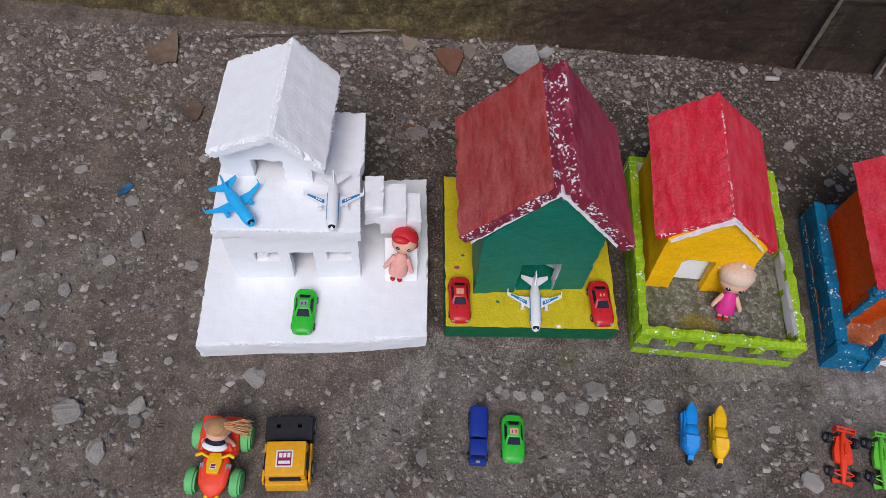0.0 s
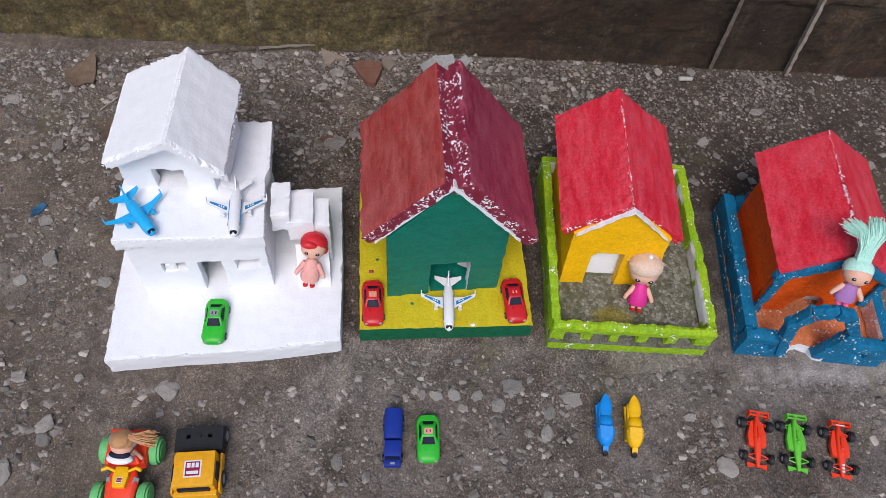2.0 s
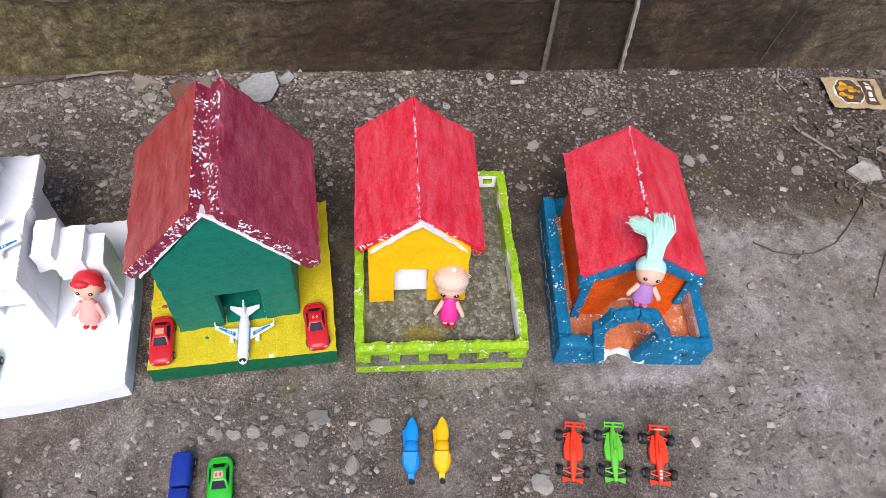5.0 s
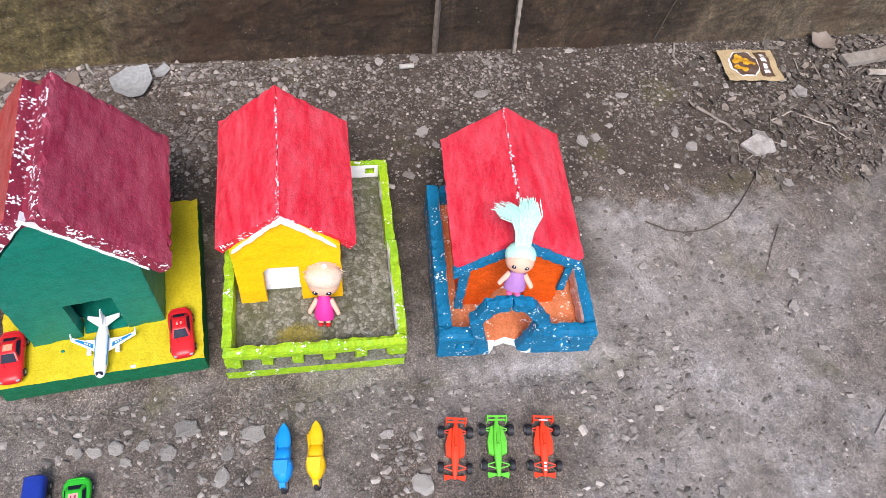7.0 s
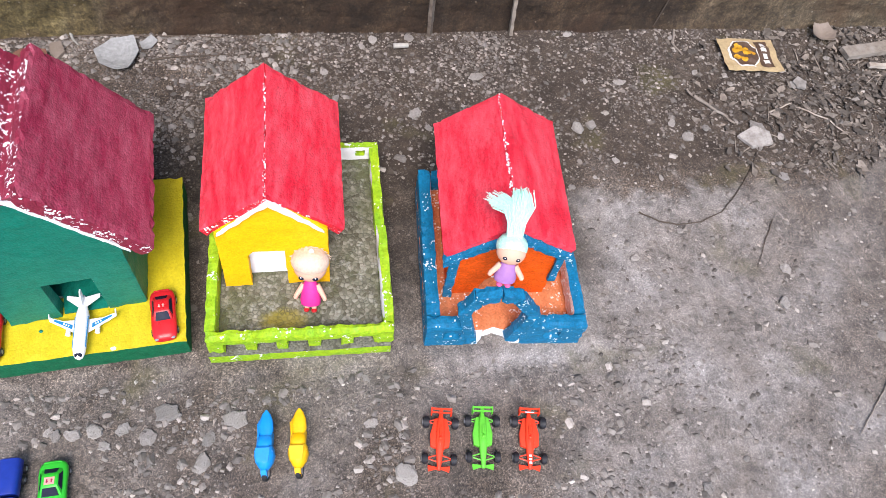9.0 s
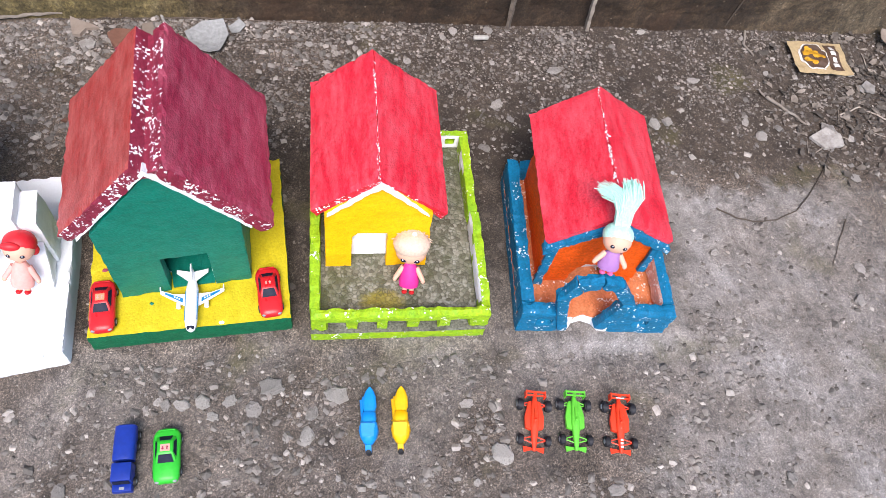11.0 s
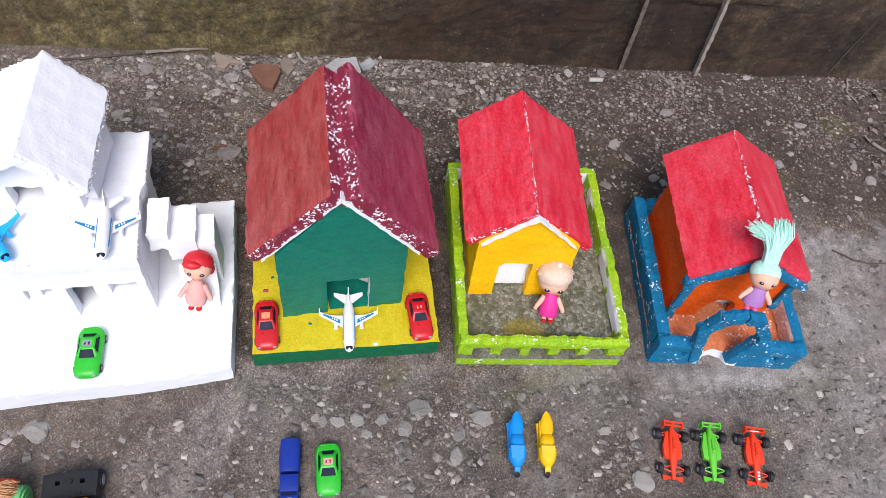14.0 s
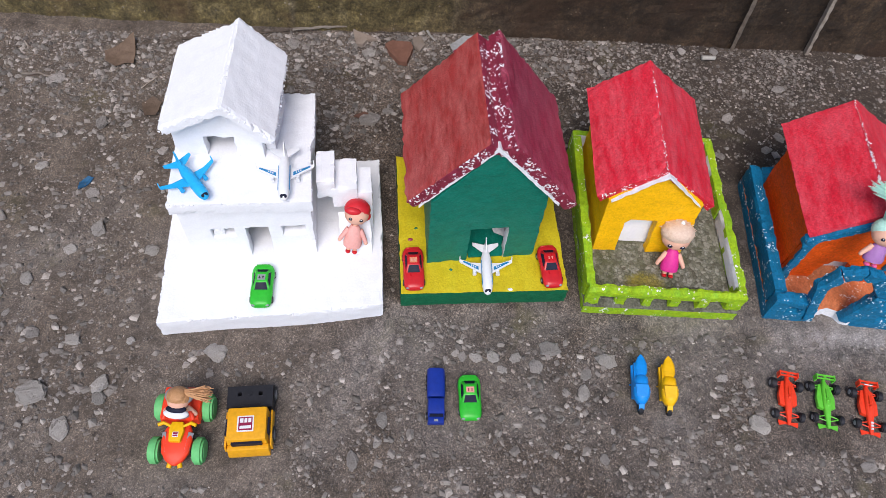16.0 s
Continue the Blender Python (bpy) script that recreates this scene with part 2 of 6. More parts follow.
def ground_material():
    m, nt, b = base_mat("trodden_dirt_and_worn_concrete", 0.9)
    v = coords(nt)
    x, y = axis(nt, v, 0), axis(nt, v, 1)
    wob = tex_noise(nt, v, 5, 5, 0.6)
    wob2 = calc(nt, "MULTIPLY", calc(nt, "SUBTRACT", wob, 0.5), 0.9)
    # worn concrete shows on the far end, soil covers it towards the wall
    cx = span(nt, calc(nt, "ADD", x, wob2), 0.48, 0.94)
    cy = span(nt, calc(nt, "ADD", y, calc(nt, "ADD", calc(nt, "MULTIPLY", wob2, 0.25), calc(nt, "MULTIPLY", calc(nt, "SUBTRACT", tex_noise(nt, v, 24, 6, 0.7), 0.5), 0.14))), 0.215, 0.175)
    conc = calc(nt, "MULTIPLY", calc(nt, "MULTIPLY", cx, cy), calc(nt, "ADD", 0.4, calc(nt, "MULTIPLY", 0.6, span(nt, calc(nt, "ADD", x, wob2), 1.40, 1.0))))
    fine = tex_noise(nt, v, 330, 8, 0.85)
    soil = ramp(nt, tex_noise(nt, v, 14, 6, 0.7), (0.30, (0.034, 0.024, 0.017)), (0.5, (0.080, 0.060, 0.045)), (0.70, (0.150, 0.120, 0.095)))
    soil = mixc(nt, 1.0, soil, ramp(nt, fine, (0.37, 0.10), (0.50, 0.85), (0.62, 3.1)), "MULTIPLY")
    specks = tex_noise(nt, v, 900, 3, 0.7)
    soil = mixc(nt, 0.9, soil, ramp(nt, specks, (0.38, 0.35), (0.52, 0.95), (0.64, 2.6)), "MULTIPLY")
    cement = ramp(nt, tex_noise(nt, v, 9, 7, 0.65), (0.28, (0.145, 0.120, 0.099)), (0.46, (0.225, 0.198, 0.176)), (0.70, (0.300, 0.278, 0.262)))
    cement = mixc(nt, 0.7, cement, ramp(nt, fine, (0.36, 0.30), (0.5, 0.98), (0.64, 2.1)), "MULTIPLY")
    cement = mixc(nt, 0.6, cement, ramp(nt, specks, (0.38, 0.45), (0.52, 1.0), (0.64, 1.9)), "MULTIPLY")
    worn = span(nt, tex_noise(nt, v, 3.2, 6, 0.65), 0.40, 0.66)
    mid = calc(nt, "MULTIPLY", calc(nt, "MULTIPLY", worn, 0.5), span(nt, calc(nt, "ADD", y, wob2), 0.26, 0.02))
    fac = calc(nt, "MAXIMUM", conc, mid)
    col = mixc(nt, fac, soil, cement)
    # damp dark soil round the middle of the yard, the houses' shade painted in
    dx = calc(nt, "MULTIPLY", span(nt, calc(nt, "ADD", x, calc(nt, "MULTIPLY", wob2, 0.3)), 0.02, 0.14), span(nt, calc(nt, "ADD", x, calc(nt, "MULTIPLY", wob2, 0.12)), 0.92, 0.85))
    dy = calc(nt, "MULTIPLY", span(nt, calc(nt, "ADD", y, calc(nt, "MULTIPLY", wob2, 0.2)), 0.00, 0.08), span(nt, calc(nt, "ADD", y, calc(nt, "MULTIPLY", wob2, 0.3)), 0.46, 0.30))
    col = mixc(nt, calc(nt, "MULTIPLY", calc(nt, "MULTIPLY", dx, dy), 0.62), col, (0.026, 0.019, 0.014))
    # a little darker before the painted houses, paler towards the white one
    front = calc(nt, "MULTIPLY", calc(nt, "MULTIPLY", span(nt, calc(nt, "ADD", x, calc(nt, "MULTIPLY", wob2, 0.5)), 0.05, 0.25), span(nt, calc(nt, "ADD", x, calc(nt, "MULTIPLY", wob2, 0.5)), 0.90, 0.70)), span(nt, calc(nt, "ADD", y, calc(nt, "MULTIPLY", wob2, 0.3)), 0.08, -0.02))
    col = mixc(nt, calc(nt, "MULTIPLY", front, 0.12), col, (0.030, 0.024, 0.019))
    pale_side = span(nt, calc(nt, "ADD", x, calc(nt, "MULTIPLY", wob2, 0.6)), 0.02, -0.30)
    col = mixc(nt, calc(nt, "MULTIPLY", pale_side, 0.30), col, (0.205, 0.168, 0.134))
    # bare brown soil along the wall foot
    foot = calc(nt, "MULTIPLY", span(nt, calc(nt, "ADD", y, calc(nt, "MULTIPLY", wob2, 0.3)), 0.19, 0.27), span(nt, calc(nt, "ADD", x, wob2), 0.20, 0.55))
    col = mixc(nt, calc(nt, "MULTIPLY", foot, 0.74), col, (0.050, 0.036, 0.026))
    # olive algae in small patches
    alg = calc(nt, "MULTIPLY", ramp(nt, tex_noise(nt, v, 7.5, 4), (0.60, 0.0), (0.72, 1.0)), 0.45)
    col = mixc(nt, alg, col, (0.115, 0.105, 0.035))
    col = mixc(nt, 0.8, col, ramp(nt, tex_noise(nt, v, 38, 6, 0.75), (0.34, 0.42), (0.5, 0.95), (0.66, 1.45)), "MULTIPLY")
    # pebbles bedded in the surface, two sizes
    h = calc(nt, "MULTIPLY", fine, 0.5)
    jag = nt.nodes.new("ShaderNodeVectorMath")
    jag.operation = "MULTIPLY_ADD"
    put(nt, jag.inputs[0], tex_noise(nt, v, 150, 5, 0.7, True))
    jag.inputs[1].default_value = (0.011, 0.011, 0.011)
    put(nt, jag.inputs[2], v)
    v = jag.outputs[0]
    for scale, cut, keep, amount in ((105, 0.36, 0.74, 0.6), (300, 0.40, 0.62, 0.7), (52, 0.34, 0.86, 0.5)):
        d, c = tex_cells(nt, v, scale), tex_cells(nt, v, scale, "Color")
        on = calc(nt, "GREATER_THAN", axis(nt, c, 1), keep)
        inside = calc(nt, "MULTIPLY", ramp(nt, d, (cut - 0.06, 1.0), (cut + 0.04, 0.0)), on)
        inside = calc(nt, "MULTIPLY", inside, ramp(nt, tex_noise(nt, v, 0.12 * scale, 4, 0.6), (0.42, 0.0), (0.58, 1.0)))
        tone = ramp(nt, axis(nt, c, 0), (0.0, (0.075, 0.058, 0.044)), (0.2, (0.115, 0.092, 0.072)), (0.85, (0.215, 0.184, 0.155)), (1.0, (0.40, 0.36, 0.315)))
        col = mixc(nt, calc(nt, "MULTIPLY", inside, amount), col, tone)
        h = calc(nt, "ADD", h, calc(nt, "MULTIPLY", inside, 26.0 / scale))
    put(nt, b.inputs["Base Color"], col)
    put(nt, b.inputs["Roughness"], ramp(nt, fac, (0.0, 0.95), (1.0, 0.7)))
    bump(nt, b, h, 0.0022, 0.9)
    return m


def wall_material():
    m, nt, b = base_mat("mossy_damp_concrete", 0.9)
    v = coords(nt)
    x, z = axis(nt, v, 0), axis(nt, v, 2)
    st = nt.nodes.new("ShaderNodeMapping")
    put(nt, st.inputs[0], v)
    st.inputs["Scale"].default_value = (1.0, 1.0, 0.35)
    big = tex_noise(nt, st.outputs[0], 9, 8, 0.72)
    col = ramp(nt, big, (0.30, (0.028, 0.020, 0.013)), (0.50, (0.062, 0.046, 0.030)), (0.68, (0.125, 0.099, 0.068)))
    moss = calc(nt, "MULTIPLY", span(nt, calc(nt, "ADD", x, calc(nt, "MULTIPLY", calc(nt, "SUBTRACT", tex_noise(nt, v, 6, 4), 0.5), 0.8)), 0.30, -0.05), 0.75)
    mossy = ramp(nt, tex_noise(nt, v, 26, 6, 0.7), (0.32, (0.055, 0.046, 0.016)), (0.52, (0.125, 0.108, 0.044)), (0.72, (0.22, 0.195, 0.105)))
    col = mixc(nt, moss, col, mossy)
    streak = nt.nodes.new("ShaderNodeMapping")
    put(nt, streak.inputs[0], v)
    streak.inputs["Scale"].default_value = (9.0, 1.0, 1.2)
    col = mixc(nt, calc(nt, "MULTIPLY", ramp(nt, tex_noise(nt, streak.outputs[0], 1.3, 5, 0.6), (0.60, 0.0), (0.74, 1.0)), 0.55), col, (0.19, 0.175, 0.15))
    upper = calc(nt, "MULTIPLY", span(nt, calc(nt, "ADD", z, calc(nt, "MULTIPLY", big, 0.05)), 0.145, 0.175), 0.5)
    col = mixc(nt, upper, col, (0.135, 0.122, 0.098))
    right = calc(nt, "MULTIPLY", span(nt, calc(nt, "ADD", x, calc(nt, "MULTIPLY", big, 0.5)), 1.25, 1.85), 0.6)
    col = mixc(nt, right, col, ramp(nt, tex_noise(nt, v, 18, 6), (0.3, (0.075, 0.062, 0.038)), (0.7, (0.165, 0.142, 0.100))))
    speck = calc(nt, "MULTIPLY", calc(nt, "GREATER_THAN", axis(nt, tex_cells(nt, v, 120, "Color"), 0), 0.93), ramp(nt, tex_cells(nt, v, 120), (0.18, 1.0), (0.28, 0.0)))
    col = mixc(nt, calc(nt, "MULTIPLY", speck, 0.7), col, (0.27, 0.25, 0.22))
    col = mixc(nt, 0.8, col, ramp(nt, tex_noise(nt, v, 190, 7, 0.85), (0.34, 0.22), (0.5, 1.0), (0.66, 2.3)), "MULTIPLY")
    col = mixc(nt, 0.85, col, ramp(nt, tex_noise(nt, v, 34, 8, 0.8), (0.34, 0.40), (0.5, 0.95), (0.64, 1.7)), "MULTIPLY")
    rust = ramp(nt, tex_noise(nt, v, 5.5, 5, 0.65), (0.50, 0.0), (0.66, 1.0))
    col = mixc(nt, calc(nt, "MULTIPLY", rust, 0.55), col, (0.075, 0.040, 0.020))
    col = mixc(nt, 1.0, col, (0.96, 0.88, 0.79), "MULTIPLY")
    damp = calc(nt, "MULTIPLY", span(nt, calc(nt, "ADD", x, calc(nt, "MULTIPLY", big, 0.6)), 0.25, 0.80), span(nt, calc(nt, "ADD", x, calc(nt, "MULTIPLY", big, 0.5)), 1.75, 1.25))
    col = mixc(nt, damp, col, mixc(nt, 1.0, col, (0.54, 0.47, 0.41), "MULTIPLY"))
    put(nt, b.inputs["Base Color"], col)
    bump(nt, b, calc(nt, "ADD", tex_noise(nt, v, 60, 8, 0.75), speck), 0.006, 0.8)
    return m


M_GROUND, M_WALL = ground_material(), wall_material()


# ---- mesh helpers ----
def thing(name, x, y, z, rz, label, category, group=""):
    ob = new(name)
    ob.matrix_world = pose(x, y, z, 0, 0, rz)
    ob.empty_display_size = 0.02
    return tagged(ob, label, category, group)


def finish(name, bm, mats, smooth=False):
    me = bpy.data.meshes.new(name)
    bmesh.ops.recalc_face_normals(bm, faces=bm.faces)
    bm.to_mesh(me)
    bm.free()
    for m in mats if isinstance(mats, (list, tuple)) else [mats]:
        me.materials.append(m)
    if smooth:
        me.polygons.foreach_set("use_smooth", [True] * len(me.polygons))
        me.set_sharp_from_angle(angle=radians(40))
    return me


def part(name, bm, mats, parent, label="", smooth=False):
    ob = new(name, finish(name, bm, mats, smooth))
    ob.parent = parent
    return tagged(ob, label)


def whole(name, bm, mats, label, category, group="", m=None, smooth=False, kind=""):
    ob = new(name, finish(name, bm, mats, smooth))
    if m is not None:
        ob.matrix_world = m
    return tagged(ob, label, category, group, kind)


def hexa(bm, lo, hi, z0, z1):
    """A box with its own bottom and top rectangles (x0, x1, y0, y1)."""
    vs = []
    for (x0, x1, y0, y1), z in ((lo, z0), (hi, z1)):
        vs += [bm.verts.new(p) for p in ((x0, y0, z), (x1, y0, z), (x1, y1, z), (x0, y1, z))]
    for f in ((3, 2, 1, 0), (4, 5, 6, 7), (0, 1, 5, 4), (1, 2, 6, 5), (2, 3, 7, 6), (3, 0, 4, 7)):
        bm.faces.new([vs[i] for i in f])
    return vs


def box(bm, x0, x1, y0, y1, z0, z1):
    return hexa(bm, (x0, x1, y0, y1), (x0, x1, y0, y1), z0, z1)


def prism(bm, pts, a, b, along="y"):
    """An outline drawn out from a to b: (x, z) along y, (y, z) along x, (x, y) along z."""
    def place(p, q):
        return {"y": (p[0], q, p[1]), "x": (q, p[0], p[1]), "z": (p[0], p[1], q)}[along]
    A, B = [[bm.verts.new(place(p, q)) for p in pts] for q in (a, b)]
    bm.faces.new(A), bm.faces.new(B[::-1])
    for i in range(len(pts)):
        j = (i + 1) % len(pts)
        bm.faces.new((A[i], B[i], B[j], A[j]))


def lattice(bm, xs, zs, solid, y0, y1):
    """A wall of cells between the lines xs and zs; solid(i, k) says which are filled, the rest are openings."""
    seen = {}

    def vert(i, k, y):
        if (i, k, y) not in seen:
            seen[i, k, y] = bm.verts.new((xs[i], y, zs[k]))
        return seen[i, k, y]
    nx, nz = len(xs) - 1, len(zs) - 1
    full = {(i, k) for i in range(nx) for k in range(nz) if solid(i, k)}
    for i, k in full:
        for y in (y0, y1):
            bm.faces.new([vert(i, k, y), vert(i + 1, k, y), vert(i + 1, k + 1, y), vert(i, k + 1, y)])
        for (di, dk), (a, b) in (((-1, 0), ((i, k), (i, k + 1))), ((1, 0), ((i + 1, k), (i + 1, k + 1))), ((0, -1), ((i, k), (i + 1, k))), ((0, 1), ((i, k + 1), (i + 1, k + 1)))):
            if (i + di, k + dk) not in full:
                bm.faces.new([vert(*a, y0), vert(*b, y0), vert(*b, y1), vert(*a, y1)])


def soften(bm, w, seg=2):
    bmesh.ops.bevel(bm, geom=list(bm.edges), offset=w, segments=seg, affect="EDGES", profile=0.6, clamp_overlap=True)


def hew(bm, step=0.009, amp=0.0008, chip=0.0016):
    """Cut a foam piece into small faces and make it uneven, with nibbled edges."""
    for ax in range(3):
        vals = [v.co[ax] for v in bm.verts]
        lo, hi = min(vals), max(vals)
        n = int((hi - lo) / step)
        no = [0, 0, 0]
        no[ax] = 1
        for i in range(1, n):
            co = [0, 0, 0]
            co[ax] = lo + (hi - lo) * (i + 0.13 * math.sin(i * 7.1)) / n
            bmesh.ops.bisect_plane(bm, geom=list(bm.verts) + list(bm.edges) + list(bm.faces), plane_co=co, plane_no=no, dist=1e-6)
    bmesh.ops.recalc_face_normals(bm, faces=bm.faces)
    bm.normal_update()
    moves = []
    for v in bm.verts:
        sharp = any(len(e.link_faces) == 2 and e.calc_face_angle(0) > 0.6 for e in v.link_edges)
        d = noise.noise_vector(v.co * 60) * amp
        if sharp:
            k = noise.noise(v.co * 110 + Vector((3, 1, 7))) + 0.7 * noise.noise(v.co * 330)
            d = d - v.normal * chip * max(0.12, k + 0.45)
        moves.append(d)
    for v, d in zip(bm.verts, moves):
        v.co += d


def by_side(bm, test):
    """The material slot of each face, as the test gives it by normal and centre."""
    bm.normal_update()
    for f in bm.faces:
        f.material_index = int(test(f.normal, f.calc_center_median()))


def ell(bm, c, r, mat=0, seg=16, rot=None):
    m = Matrix.Translation(c) @ (rot or Matrix.Identity(4)) @ Matrix.Diagonal((*r, 1))
    out = bmesh.ops.create_uvsphere(bm, u_segments=seg, v_segments=max(6, seg * 2 // 3), radius=1, matrix=m)
    for f in {f for v in out["verts"] for f in v.link_faces}:
        f.material_index = mat


def rod(bm, a, b, r0, r1=None, mat=0, seg=10):
    a, b = Vector(a), Vector(b)
    m = Matrix.Translation((a + b) / 2) @ (b - a).to_track_quat("Z", "Y").to_matrix().to_4x4()
    out = bmesh.ops.create_cone(bm, cap_ends=True, segments=seg, radius1=r0, radius2=r0 if r1 is None else r1, depth=(b - a).length, matrix=m)
    for f in {f for v in out["verts"] for f in v.link_faces}:
        f.material_index = mat


def loft(bm, rings, n=16, power=0.7, mat=0):
    """A skin along y through rounded rings: (y, half width, z centre, half height, x centre)."""
    loops = []
    for y, hw, zc, hh, *xc in rings:
        loop = []
        for i in range(n):
            t = 2 * math.pi * (i + 0.5) / n
            c, s = math.cos(t), math.sin(t)
            loop.append(bm.verts.new(((xc[0] if xc else 0) + hw * math.copysign(abs(c) ** power, c), y, zc + hh * math.copysign(abs(s) ** power, s))))
        loops.append(loop)
    made = []
    for a, b in zip(loops, loops[1:]):
        made += [bm.faces.new((a[i], a[(i + 1) % n], b[(i + 1) % n], b[i])) for i in range(n)]
    made += [bm.faces.new(loops[0]), bm.faces.new(loops[-1][::-1])]
    for f in made:
        f.material_index = mat


def plate(bm, corners, thick):
    """A thin slab on four corners, thickened along its normal."""
    c = [Vector(p) for p in corners]
    n = (c[1] - c[0]).cross(c[3] - c[0]).normalized() * thick
    lo, hi = [bm.verts.new(p) for p in c], [bm.verts.new(p + n) for p in c]
    bm.faces.new(lo[::-1]), bm.faces.new(hi)
    k = len(c)
    for i in range(k):
        j = (i + 1) % k
        bm.faces.new((lo[i], lo[j], hi[j], hi[i]))


def wheel(parent, x, y, z, r, w, tyre=None, rim=None):
    bm = bmesh.new()
    rod(bm, (x - w / 2, y, z), (x + w / 2, y, z), r, seg=20)
    bmesh.ops.bevel(bm, geom=[e for e in bm.edges if e.calc_face_angle(0) > 1], offset=min(r, w) * 0.2, segments=2, affect="EDGES")
    wh = part("wheel", bm, tyre or P_BLACK, parent, smooth=True)
    s = math.copysign(1, x)
    bm = bmesh.new()
    rod(bm, (x + s * w * 0.42, y, z), (x + s * w * 0.55, y, z), r * 0.55, r * 0.45, seg=14)
    part("rim", bm, rim or P_GREY, wh, smooth=True)
    return wh


# ---- ground and wall ----
WALL_TURN, WALL_Y = -3.4, 0.652
GROUND = -0.012  # the trodden level; the house plates reach down to it


PLATES = [(-0.36, -0.02, -0.04, 0.26), (0.0, 0.26, 0.0, 0.27), (0.285, 0.55, -0.03, 0.315), (0.58, 0.83, -0.06, 0.23)]


def ground_height(x, y):
    """Uneven trodden ground, a little higher where the house plates are bedded in."""
    away = min(math.hypot(max(a - x, 0, x - b), max(c - y, 0, y - d)) for a, b, c, d in PLATES)
    rise = 0.0085 * max(0.0, 1 - away / 0.030) ** 1.5
    return rise + 0.0030 * noise.noise((x * 4, y * 4, 0)) + 0.0016 * noise.noise((x * 17, y * 17, 5)) + 0.0009 * noise.noise((x * 60, y * 60, 9)) - 0.0030 + GROUND


def build_ground():
    def steps(lo, hi, fine):
        out = list(np.arange(lo, hi, fine))
        s, a, b = fine, lo, out[-1]
        left, right = [], []
        while b < 400:
            s *= 1.45
            a, b = a - s, b + s
            left.append(a), right.append(b)
        return left[::-1] + out + right
    xs, ys = steps(-1.0, 2.0, 0.008), steps(-0.55, 0.72, 0.008)
    verts = [(x, y, ground_height(x, y)) for y in ys for x in xs]
    n = len(xs)
    faces = [(j * n + i, j * n + i + 1, (j + 1) * n + i + 1, (j + 1) * n + i) for j in range(len(ys) - 1) for i in range(n - 1)]
    me = bpy.data.meshes.new("ground")
    me.from_pydata(verts, [], faces)
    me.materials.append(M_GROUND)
    me.polygons.foreach_set("use_smooth", [True] * len(faces))
    tagged(new("ground", me), "trodden grey-brown dirt over worn pebbly concrete", "ground", kind="structure")


def build_wall():
    xs = np.concatenate([np.arange(-3.0, -0.9, 0.15), np.arange(-0.9, 2.2, 0.009), np.arange(2.2, 4.0, 0.15)])
    zs = np.concatenate([np.arange(-0.046, 0.42, 0.008), np.arange(0.42, 1.81, 0.14)])
    verts, n, k = [], len(xs), len(zs)
    for z in zs:
        for x in xs:
            edge = 0.140 + 0.016 * noise.noise((x * 7, 2, 3)) + 0.008 * noise.noise((x * 40, 1, 1))
            t = min(1, max(0, (z - edge) / 0.010))
            d = -0.008 * t * max(0.1, 0.6 + noise.noise((x * 3, 9, 9))) - 0.010 * noise.noise((x * 3, z * 4, 1)) - 0.005 * noise.noise((x * 18, z * 18, 4)) - 0.003 * noise.noise((x * 60, z * 60, 4))
            foot = max(0, 0.02 - z) * 0.25
            verts.append((x, d - foot, z))
    faces = [(j * n + i, j * n + i + 1, (j + 1) * n + i + 1, (j + 1) * n + i) for j in range(k - 1) for i in range(n - 1)]
    # the far face and the four sides, 0.2 m behind
    ring = [i for i in range(n)] + [j * n + n - 1 for j in range(1, k)] + [(k - 1) * n + i for i in range(n - 2, -1, -1)] + [j * n for j in range(k - 2, 0, -1)]
    first = len(verts)
    verts += [(verts[i][0], 0.2, verts[i][2]) for i in ring]
    m = len(ring)
    faces += [(ring[i], first + i, first + (i + 1) % m, ring[(i + 1) % m]) for i in range(m)]
    faces.append(tuple(first + i for i in range(m)))
    me = bpy.data.meshes.new("wall_north")
    me.from_pydata(verts, [], faces)
    me.materials.append(M_WALL)
    ob = tagged(new("wall_north", me), "damp brown concrete wall with moss stains and a ragged ledge", "wall", kind="structure")
    ob.matrix_world = pose(0, WALL_Y, 0, 0, 0, WALL_TURN)


build_ground()
build_wall()


def wall_y(x):
    return WALL_Y + math.tan(radians(WALL_TURN)) * x


# ---- model houses of foam board ----
def slab_part(name, parent, mats, x, y, z, label="", step=0.009, test=None, amp=0.0008, chip=0.0016):
    bm = bmesh.new()
    box(bm, *x, *y, *z)
    hew(bm, step, amp, chip)
    if test:
        by_side(bm, test)
    return part(name, bm, mats, parent, label)


def outline_part(name, parent, mats, pts, a, b, along="y", label="", step=0.009, test=None, amp=0.0008, chip=0.0016, lean=0.0, skew=0.0):
    """lean: how far it tips back for each metre of height; skew: for each metre across."""
    bm = bmesh.new()
    prism(bm, pts, a, b, along)
    for v in bm.verts:
        v.co.y += lean * (v.co.z - 0.02) + skew * v.co.x
    hew(bm, step, amp, chip)
    if test:
        by_side(bm, test)
    return part(name, bm, mats, parent, label)


def roof_panel(parent, mats, eave, ridge, thick, y0, y1, label="", test=None, chip=0.0016, step=0.009):
    """A flat board from its upper eave edge to its upper ridge edge, both (x, z)."""
    e, r = Vector(eave), Vector(ridge)
    d = (r - e).normalized()
    n = Vector((-d.y, d.x)) if d.x > 0 else Vector((d.y, -d.x))
    pts = [tuple(e), tuple(r), tuple(r - n * thick), tuple(e - n * thick)]
    return outline_part("roof_panel", parent, mats, pts, y0, y1, "y", label, step=step, test=test, chip=chip)


